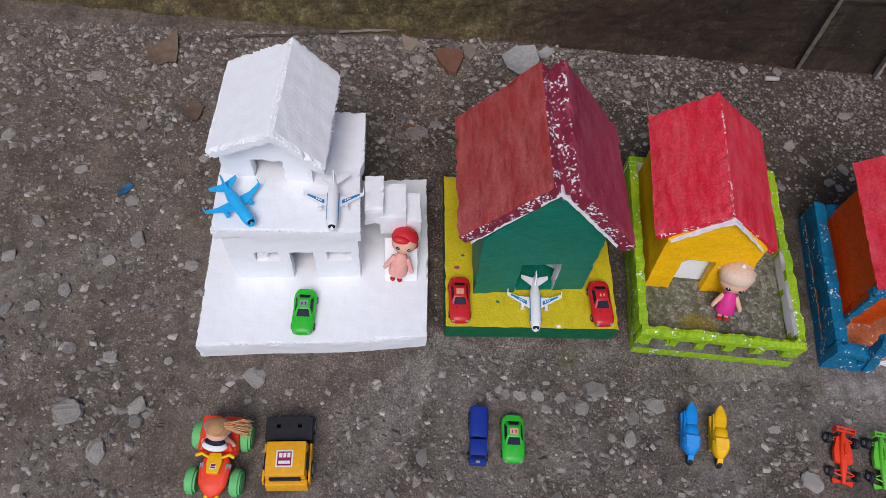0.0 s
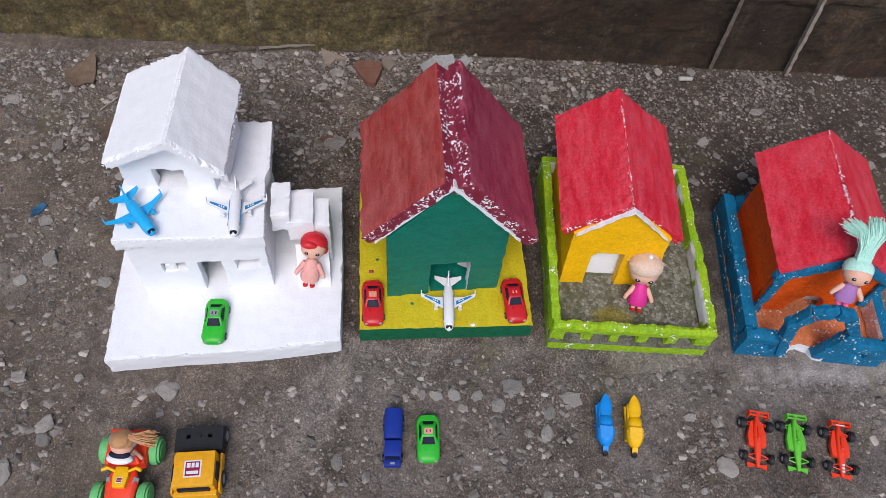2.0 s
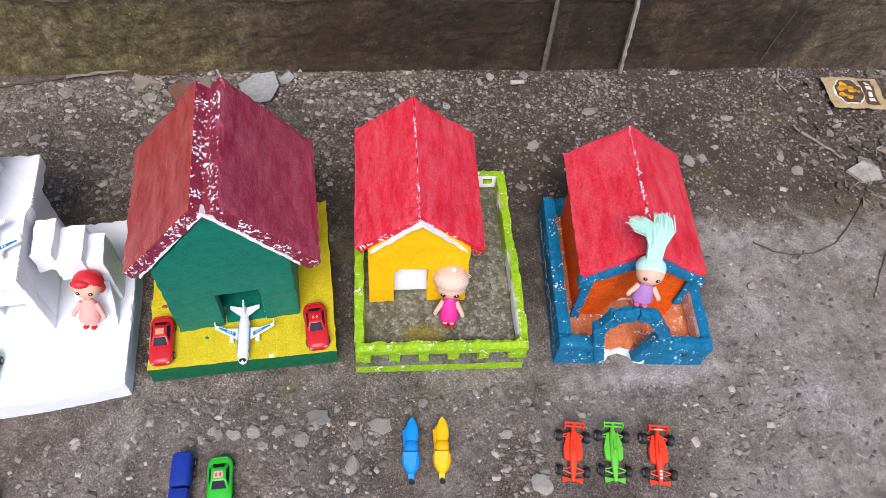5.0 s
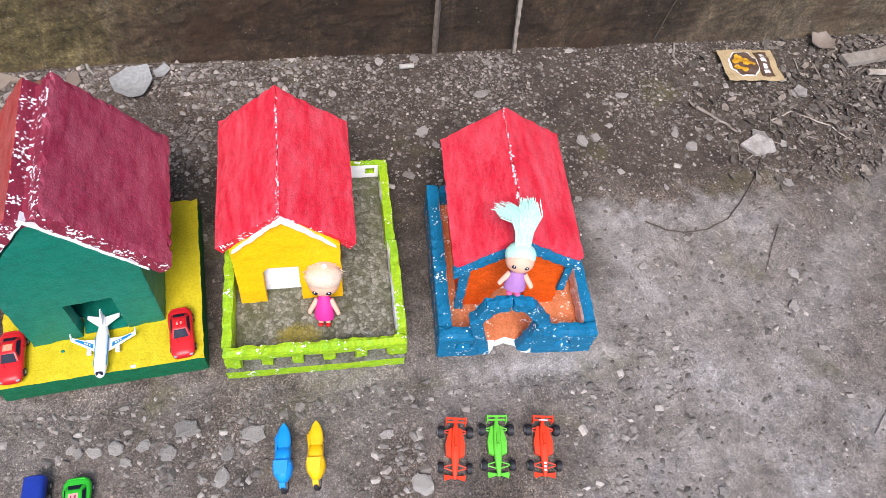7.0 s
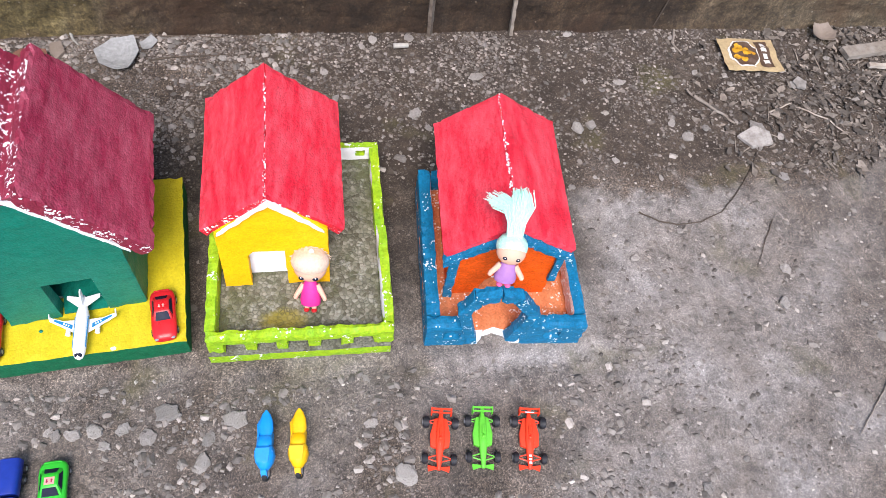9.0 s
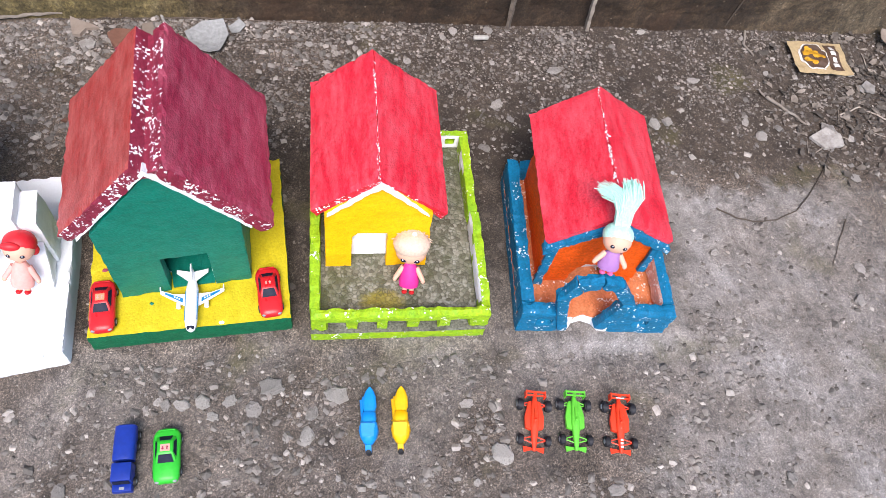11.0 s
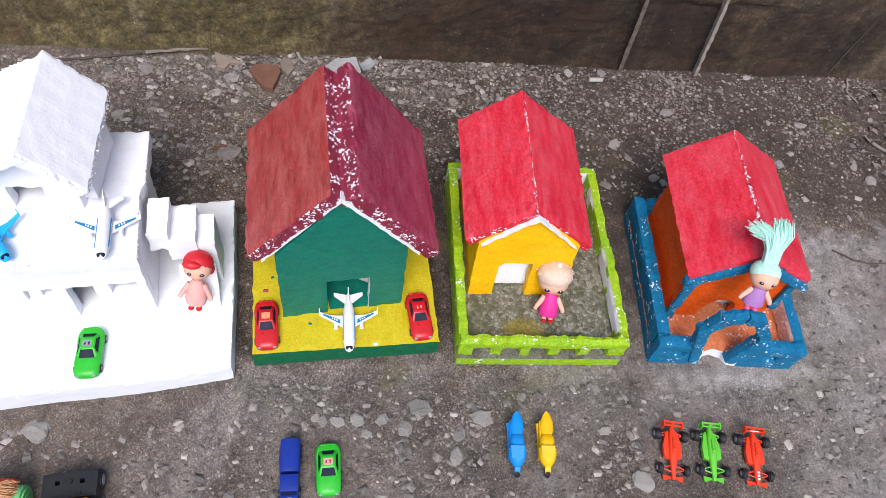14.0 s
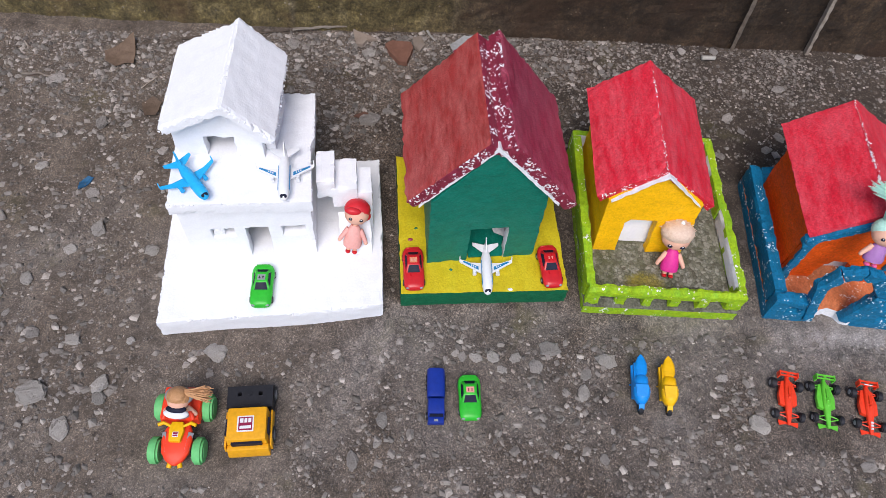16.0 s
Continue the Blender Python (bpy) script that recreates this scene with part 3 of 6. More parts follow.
def crumbs(parent, segs, spread, seed, mat=None, gap=0.0011, lo=0.0006, hi=0.0015):
    """Loose beads that cling to the torn edges of a foam board, as one part."""
    rs = random.Random(seed)
    bm = bmesh.new()
    for a, b in segs:
        a, b = Vector(a), Vector(b)
        for k in range(int((b - a).length / gap)):
            if rs.random() < 0.25:
                continue
            p = a.lerp(b, (k + rs.random()) * gap / (b - a).length) + Vector([s * rs.uniform(-1, 1) for s in spread])
            r = lo + (hi - lo) * rs.random() ** 1.6
            bmesh.ops.create_icosphere(bm, subdivisions=1, radius=r, matrix=Matrix.Translation(p) @ Matrix.Diagonal((rs.uniform(0.7, 1.3), rs.uniform(0.7, 1.3), rs.uniform(0.7, 1.2), 1)))
    return tagged(part("crumbly_edge", bm, mat or M_FOAM, parent, smooth=True), "torn bead edge", kind="stuff")


def white_house():
    h = thing("foam_house", -0.358, -0.043, 0.0, 2.2, "unpainted white foam two-storey model house on a foam slab", "model house", "model houses")
    outline_part("base_plate", h, M_FOAM, [(-0.002, 0.001), (0.110, 0.004), (0.220, 0.005), (0.330, 0.013), (0.336, 0.150), (0.337, 0.296), (0.168, 0.292), (0.002, 0.291)], -0.014, 0.030, "z", chip=0.0024, step=0.006)
    # ground floor: front wall in strips round a doorway and two windows
    bm = bmesh.new()
    y0, y1 = 0.112, 0.130
    holes = {(1, 1), (3, 0), (3, 1), (5, 1)}
    lattice(bm, [0.045, 0.083, 0.117, 0.133, 0.166, 0.186, 0.220, 0.232], [0.030, 0.082, 0.104, 0.150], lambda i, k: (i, k) not in holes, y0, y1)
    hew(bm, 0.006, 0.0007, 0.0016)
    part("front_wall", bm, M_FOAM, h)
    slab_part("window_sill", h, M_FOAM_CUT, (0.084, 0.101), (0.116, 0.129), (0.076, 0.100), "torn plug left in the window", chip=0.003, step=0.005)
    slab_part("side_wall", h, M_FOAM, (0.045, 0.062), (0.130, 0.285), (0.030, 0.150))
    slab_part("side_wall", h, M_FOAM, (0.215, 0.232), (0.130, 0.285), (0.030, 0.150))
    slab_part("back_wall", h, M_FOAM, (0.062, 0.215), (0.268, 0.285), (0.030, 0.150))
    outline_part("terrace_slab", h, M_FOAM, [(0.036, 0.107), (0.130, 0.106), (0.237, 0.103), (0.234, 0.205), (0.240, 0.222), (0.241, 0.314), (0.140, 0.316), (0.040, 0.312)], 0.150, 0.174, "z", chip=0.0022, step=0.006)
    torn = M_FOAM
    crumbs(h, [((0.036, 0.1075, 0.172), (0.237, 0.1045, 0.172)), ((0.236, 0.104, 0.172), (0.233, 0.205, 0.172)), ((0.239, 0.222, 0.172), (0.240, 0.314, 0.172))], (0.0008, 0.0008, 0.0016), 3, torn)
    crumbs(h, [((-0.001, 0.003, 0.028), (0.220, 0.006, 0.028)), ((0.220, 0.006, 0.028), (0.329, 0.014, 0.028)), ((0.329, 0.014, 0.028), (0.336, 0.295, 0.028)), ((0.0, 0.002, 0.028), (0.003, 0.290, 0.028))], (0.0009, 0.0009, 0.0018), 4, torn)
    # upper floor, set a little askew on the terrace
    first = set(h.children)
    yf = 0.192
    gable = [(0.050, 0.174), (0.095, 0.174), (0.095, 0.214), (0.137, 0.214), (0.137, 0.174), (0.177, 0.174), (0.177, 0.206), (0.191, 0.206), (0.191, 0.228), (0.141, 0.284), (0.052, 0.238)]
    outline_part("front_wall", h, M_FOAM, gable, yf, yf + 0.016, chip=0.002, step=0.006)
    slab_part("side_wall", h, M_FOAM, (0.050, 0.066), (yf + 0.016, 0.303), (0.174, 0.240))
    slab_part("side_wall", h, M_FOAM, (0.176, 0.191), (yf + 0.016, 0.303), (0.174, 0.228))
    outline_part("back_wall", h, M_FOAM, [(0.066, 0.174), (0.176, 0.174), (0.176, 0.242), (0.141, 0.284), (0.066, 0.245)], 0.288, 0.303)
    before = set(h.children)
    roof_panel(h, M_FOAM, (0.045, 0.250), (0.137, 0.300), 0.015, 0.169, 0.320, chip=0.0042, step=0.0055)
    roof_panel(h, M_FOAM, (0.203, 0.241), (0.142, 0.305), 0.015, 0.167, 0.322, chip=0.0042, step=0.0055)
    for e, r, ya, yb, sd in (((0.046, 0.243), (0.136, 0.293), 0.170, 0.319, 1), ((0.201, 0.235), (0.141, 0.300), 0.168, 0.320, 2)):
        eave0, eave1, top0, top1 = (e[0], ya, e[1]), (e[0], yb, e[1]), (r[0], ya, r[1]), (r[0], yb, r[1])
        crumbs(h, [(eave0, eave1), (top0, top1), (eave0, top0), (eave1, top1)], (0.0016, 0.0008, 0.0050), sd, torn)
    tilt = Matrix(((1, 0, 0, 0), (0, 1, 0, 0), (0, 0.10, 1, -0.0175), (0, 0, 0, 1)))
    for o in h.children:
        if o not in before:
            o.data.transform(tilt)
    turned = Matrix.Translation((0.115, 0.250, 0)) @ pose(0, 0, 0, 0, 0, -6.5) @ Matrix.Translation((-0.115, -0.250, 0))
    for o in h.children:
        if o not in first:
            o.data.transform(turned)
    # outside stair that comes down away from the terrace
    slab_part("stair_bridge", h, M_FOAM, (0.2405, 0.268), (0.148, 0.208), (0.122, 0.160), chip=0.002, step=0.006)
    slab_part("stair_step", h, M_FOAM, (0.262, 0.300), (0.146, 0.206), (0.100, 0.143), chip=0.002, step=0.006)
    slab_part("stair_step", h, M_FOAM, (0.294, 0.322), (0.150, 0.200), (0.030, 0.128), chip=0.002, step=0.006)
    outline_part("stair_foot", h, M_FOAM, [(0.104, 0.030), (0.149, 0.030), (0.149, 0.084), (0.122, 0.054)], 0.268, 0.318, "x", chip=0.0015, step=0.006)


def green_house():
    h = thing("foam_house", 0.0, -0.001, 0.0, 0.3, "green foam model house with a maroon roof on a yellow base", "model house", "model houses")
    slab_part("base_plate", h, [M_YARD, M_GREEN_RIM], (-0.002, 0.260), (0, 0.274), (-0.014, 0.030), "mustard yellow top with green rim", test=lambda n, c: n.z < 0.6, chip=0.002)
    x0, x1, ap, y0, y1 = 0.041, 0.211, 0.124, 0.052, 0.250
    zt, za = 0.188, 0.290
    front = [(x0, 0.030), (0.104, 0.030), (0.104, 0.113), (0.162, 0.113), (0.162, 0.030), (x1, 0.030), (x1, zt), (ap, za), (x0, zt)]
    outline_part("front_wall", h, [M_GREEN, M_FOAM_CUT], front, y0, y0 + 0.020, test=lambda n, c: n.x < -0.7 and c.x > 0.15 and c.x < 0.17, skew=0.07)
    slab_part("inner_floor", h, M_FOAM_CUT, (x0 + 0.019, x1 - 0.019), (y0 + 0.036, y1 - 0.019), (0.028, 0.0330), "bare white foam floor", amp=0.0003, chip=0.0005)
    outline_part("floor_paint", h, M_GREEN, [(0.107, y0 + 0.010), (0.161, y0 + 0.012), (0.164, y0 + 0.036), (0.176, y0 + 0.042), (0.164, y0 + 0.050), (0.152, y0 + 0.056), (0.149, y0 + 0.066), (0.138, y0 + 0.078), (0.130, y0 + 0.094),
                                          (0.108, y0 + 0.100), (0.092, y0 + 0.088), (0.084, y0 + 0.074), (0.080, y0 + 0.056), (0.088, y0 + 0.042), (0.104, y0 + 0.036)], 0.0325, 0.0345, "z", "green paint spilling over the floor inside", amp=0.0002, chip=0.0)
    slab_part("side_wall", h, M_GREEN, (x0, x0 + 0.018), (y0 + 0.024, y1), (0.030, zt))
    slab_part("side_wall", h, M_GREEN, (x1 - 0.018, x1), (y0 + 0.034, y1), (0.030, zt))
    outline_part("back_wall", h, [M_GREEN, M_FOAM_CUT], [(x0 + 0.018, 0.030), (x1 - 0.018, 0.030), (x1 - 0.018, zt), (ap, za - 0.015), (x0 + 0.018, zt)], y1 - 0.018, y1,
                 test=lambda n, c: n.y < -0.5 and c.x + 0.8 * c.z + 0.02 * noise.noise(c * 60) > 0.21)
    edge = lambda n, c: abs(n.y) > 0.7
    top_l = lambda n, c: abs(n.y) > 0.7 or (n.x > 0.4 and n.z > -0.2)
    top_r = lambda n, c: abs(n.y) > 0.7 or (n.x < -0.4 and n.z > -0.2)
    roof_panel(h, [M_BRICKRED, M_MAROON_EDGE], (0.004, 0.187), (0.112, 0.310), 0.021, 0.056, 0.266, "brick red panel with speckled edge", test=top_l, chip=0.0035)
    roof_panel(h, [M_MAROON, M_MAROON_EDGE], (0.252, 0.176), (0.144, 0.311), 0.021, 0.056, 0.270, "dark maroon panel with speckled edge", test=top_r, chip=0.0035)
    slab_part("ridge_filler", h, M_MAROON_EDGE, (0.114, 0.142), (0.060, 0.262), (0.276, 0.299), "speckled foam between the roof panels", chip=0.004, step=0.006)
    # drips of paint on the yellow base
    for px, py, r, m in ((0.017, 0.100, 0.0042, M_MAROON), (0.078, 0.042, 0.0034, M_GREEN), (0.027, 0.122, 0.0030, M_GREEN_RIM), (0.168, 0.004, 0.0036, M_FOAM_CUT)):
        bm = bmesh.new()
        ell(bm, (px, py, 0.0300), (r, r * 0.8, 0.0012), seg=10)
        for v in bm.verts:
            v.co += noise.noise_vector(v.co * 300) * 0.0012
        part("paint_drip", bm, m, h, smooth=True)
    # bare strip of board that shows under the roof at the gable
    bm = bmesh.new()
    for s in (-1, 1):
        prism(bm, [(ap, za + 0.004), (ap + s * 0.100, zt - 0.014), (ap + s * 0.100, zt - 0.006), (ap, za + 0.013)], y0 + 0.004, y0 + 0.016)
    hew(bm, 0.008, 0.0008, 0.001)
    part("gable_strip", bm, M_FOAM_CUT, h, "bare white foam strip under the roof")


def yellow_house():
    h = thing("foam_house", 0.285, -0.014, 0.0, -4.6, "yellow foam model house, bright red roof, lime green fence", "model house", "model houses")
    W, D = 0.249, 0.330
    slab_part("base_plate", h, [M_MOSSFLOOR, M_LIME], (-0.001, W - 0.003), (-0.005, D), (-0.014, 0.012), "lime rim", test=lambda n, c: n.z < 0.6)
    slab_part("yard_floor", h, M_CRUMB, (0.012, W - 0.014), (0.014, D - 0.010), (0.014, 0.021), "grey-green flecked yard", chip=0.0005)
    # front fence with five ragged gaps
    bm = bmesh.new()
    gaps = [0.022, 0.064, 0.106, 0.150, 0.194]
    xs = [0.0]
    for g in gaps:
        xs += [g, g + 0.026]
    xs.append(W)
    lattice(bm, xs, [0.012, 0.037, 0.053], lambda i, k: k == 1 or i % 2 == 0, 0, 0.014)
    hew(bm, 0.005, 0.0016, 0.0036)
    part("front_fence", bm, M_LIME, h)
    slab_part("side_fence", h, [M_LIME, M_LIME], (-0.002, 0.013), (0.014, D - 0.012), (0.014, 0.051), chip=0.003)
    slab_part("side_fence", h, [M_LIME, M_FOAM_CUT], (W - 0.014, W + 0.001), (0.014, 0.172), (0.014, 0.052), chip=0.004, test=lambda n, c: n.x < -0.5 and noise.noise(c * 40) > -0.25)
    slab_part("side_fence", h, [M_LIME, M_FOAM_CUT], (W - 0.016, W - 0.001), (0.172, D - 0.012), (0.014, 0.051), chip=0.003, test=lambda n, c: n.x < -0.5 and noise.noise(c * 40) > 0.2)
    bm = bmesh.new()
    lattice(bm, [-0.002, W - 0.036, W - 0.022, W - 0.001], [0.014, 0.030, 0.042, 0.050], lambda i, k: (i, k) != (1, 1), D - 0.012, D)
    hew(bm, 0.008)
    by_side(bm, lambda n, c: n.y < -0.5)
    part("back_fence", bm, [M_LIME, M_FOAM], h)
    # the house in the yard
    x0, x1, y0, y1, ap, zt, za = 0.020, 0.165, 0.097, 0.312, 0.093, 0.138, 0.199
    front = [(x0, 0.021), (0.057, 0.021), (0.057, 0.096), (0.106, 0.096), (0.106, 0.021), (x1, 0.021), (x1, zt), (ap, za), (x0, zt)]
    outline_part("front_wall", h, M_YELLOW, front, y0, y0 + 0.015, lean=0.12)
    slab_part("side_wall", h, M_YELLOW, (x0, x0 + 0.014), (y0 + 0.0125, y1), (0.021, zt))
    slab_part("side_wall", h, M_YELLOW, (x1 - 0.014, x1), (y0 + 0.0125, y1), (0.021, zt))
    outline_part("back_wall", h, [M_YELLOW, M_FOAM], [(x0 + 0.014, 0.021), (x1 - 0.014, 0.021), (x1 - 0.014, zt), (ap, za - 0.008), (x0 + 0.014, zt)], y1 - 0.014, y1, test=lambda n, c: n.y < -0.5)
    outline_part("inner_wall", h, M_FOAM, [(x0 + 0.014, 0.021), (x1 - 0.014, 0.021), (x1 - 0.014, 0.130), (x0 + 0.014, 0.130)], y0 + 0.0205, y0 + 0.028, label="bare white foam partition", lean=0.12, chip=0.0005)
    before = set(h.children)
    roof_panel(h, [M_RED, M_RED_EDGE], (0.001, 0.144), (0.0885, 0.2125), 0.015, 0.115, 0.331, "bright red panel", test=lambda n, c: abs(n.y) > 0.7 or (n.x > 0.5 and n.z > -0.2), chip=0.003)
    roof_panel(h, [M_RED, M_RED_EDGE], (0.188, 0.133), (0.0905, 0.2105), 0.015, 0.116, 0.331, "bright red panel", test=lambda n, c: abs(n.y) > 0.7 or (n.x < -0.5 and n.z > -0.2), chip=0.003)
    crumbs(h, [((0.0895, 0.118, 0.2105), (0.0895, 0.190, 0.2110)), ((0.0895, 0.250, 0.2110), (0.0895, 0.300, 0.2110))], (0.0016, 0.0006, 0.0012), 11, M_FOAM_CUT, gap=0.0022)
    tilt = Matrix(((1, 0, 0, 0), (0, 1, 0, 0), (0, 0.06, 1, -0.0130), (0, 0, 0, 1)))
    for o in h.children:
        if o not in before:
            o.data.transform(tilt)
    bm = bmesh.new()
    prism(bm, [(ap, za - 0.001), (ap - 0.070, zt - 0.004), (ap - 0.070, zt), (ap, za + 0.003), (ap + 0.068, zt - 0.002), (ap + 0.068, zt - 0.005)], y0 + 0.010, y0 + 0.022)
    hew(bm, 0.008, 0.0008, 0.0015)
    part("gable_strip", bm, M_FOAM_CUT, h, "bare white foam strip under the roof")


def orange_house():
    h = thing("foam_house", 0.577, -0.036, 0.0, -7.4, "orange foam model house with a red roof inside a blue fence", "model house", "model houses")
    W, D = 0.228, 0.272
    # floor plate with a bite out of the front edge under the gate
    outline_part("base_plate", h, [M_TERRA, M_BLUE, M_FOAM_CUT], [(0, 0), (0.078, 0), (0.086, 0.012), (0.100, 0.017), (0.116, 0.012), (0.126, 0), (W, 0), (W, D), (0, D)], -0.014, 0.014, "z",
                 "thin orange floor paint", test=lambda n, c: 0 if n.z > 0.5 and not (0.07 < c.x < 0.135 and c.y < 0.010) else (2 if 0.07 < c.x < 0.135 and c.y < 0.05 else 1), chip=0.002, step=0.006)
    z1 = 0.050
    slab_part("side_fence", h, [M_BLUE, M_PINKWHITE], (0, 0.020), (0.020, D), (0.014, z1), test=lambda n, c: n.x > 0.6, chip=0.003)
    slab_part("side_fence", h, [M_BLUE, M_PINKWHITE], (W - 0.018, W), (0.020, D), (0.014, z1), test=lambda n, c: n.x < -0.6, chip=0.003)
    slab_part("back_fence", h, M_BLUE, (0.020, W - 0.018), (D - 0.016, D), (0.014, z1), chip=0.003)
    # front fence: two lengths, each with a small notch, and the gate between
    for a, b, g in ((0.0, 0.062, 0.026), (0.136, W, 0.170)):
        bm = bmesh.new()
        lattice(bm, [a, g, g + 0.022, b], [-0.012, 0.017, 0.031, z1], lambda i, k: (i, k) != (1, 1), -0.001, 0.019)
        hew(bm, 0.006, 0.0010, 0.0025)
        part("front_fence", bm, M_BLUE, h)
    # eight-sided gate arch: six straight bars
    out = [(0.060, 0.002), (0.036, 0.098), (0.053, 0.142), (0.088, 0.152), (0.118, 0.140), (0.151, 0.088), (0.130, 0.004)]
    inn = [(0.076, 0.004), (0.054, 0.095), (0.066, 0.123), (0.088, 0.132), (0.108, 0.122), (0.132, 0.086), (0.113, 0.010)]
    for i in range(6):
        outline_part("gate_arch", h, [M_BLUE, M_FOAM_CUT], [out[i], out[i + 1], inn[i + 1], inn[i]], -0.005 + 0.0004 * (i % 2), 0.012, test=lambda n, c: n.z < -0.75, chip=0.003, step=0.007)
    # the house
    x0, x1, y0, y1, ap, zt, za = 0.034, 0.180, 0.072, 0.258, 0.101, 0.128, 0.186
    front = [(x0, 0.014), (0.078, 0.014), (0.085, 0.050), (0.096, 0.066), (0.118, 0.067), (0.129, 0.052), (0.134, 0.014), (x1, 0.014), (x1, zt), (ap, za), (x0, zt)]
    outline_part("front_wall", h, M_ORANGE, front, y0, y0 + 0.014)
    slab_part("side_wall", h, M_ORANGE, (x0, x0 + 0.014), (y0 + 0.014, y1), (0.014, zt))
    slab_part("side_wall", h, M_ORANGE, (x1 - 0.014, x1), (y0 + 0.014, y1), (0.014, zt))
    outline_part("back_wall", h, M_ORANGE, [(x0 + 0.014, 0.014), (x1 - 0.014, 0.014), (x1 - 0.014, zt), (ap, za - 0.008), (x0 + 0.014, zt)], y1 - 0.014, y1)
    slab_part("inner_wall", h, M_FOAM, (x0 + 0.014, x1 - 0.014), (y0 + 0.026, y0 + 0.034), (0.014, 0.100), "bare white foam partition")
    slab_part("corner_post", h, M_BLUE, (x0 - 0.006, x0 + 0.008), (y0 - 0.007, y0 - 0.0005), (0.014, 0.122), chip=0.002)
    slab_part("corner_post", h, M_BLUE, (x1 - 0.006, x1 + 0.006), (y0 - 0.007, y0 - 0.0005), (0.060, 0.122), chip=0.002)
    roof_panel(h, [M_RED, M_RED_EDGE], (0.016, 0.141), (0.101, 0.2085), 0.012, 0.062, 0.285, "bright red panel", test=lambda n, c: n.x > 0.5 and n.z > -0.2, chip=0.0025)
    roof_panel(h, [M_RED, M_RED_EDGE], (0.194, 0.152), (0.103, 0.2105), 0.012, 0.062, 0.286, "bright red panel", test=lambda n, c: n.x < -0.5 and n.z > -0.2, chip=0.0025)
    crumbs(h, [((0.102, 0.085, 0.2085), (0.102, 0.200, 0.2090))], (0.0026, 0.0006, 0.0014), 12, M_FOAM_CUT, gap=0.0010)
    crumbs(h, [((0.102, 0.200, 0.2085), (0.102, 0.284, 0.2090))], (0.0014, 0.0006, 0.0012), 13, M_FOAM_CUT, gap=0.0030)
    for e, r, a in (((0.018, 0.131), (0.100, 0.196), "l"), ((0.192, 0.141), (0.102, 0.197), "r")):
        outline_part("eave_board", h, M_BLUE, [e, r, (r[0], r[1] - 0.016), (e[0], e[1] - 0.015)], 0.0555, 0.0715, chip=0.0024, step=0.006)


white_house()
green_house()
yellow_house()
orange_house()


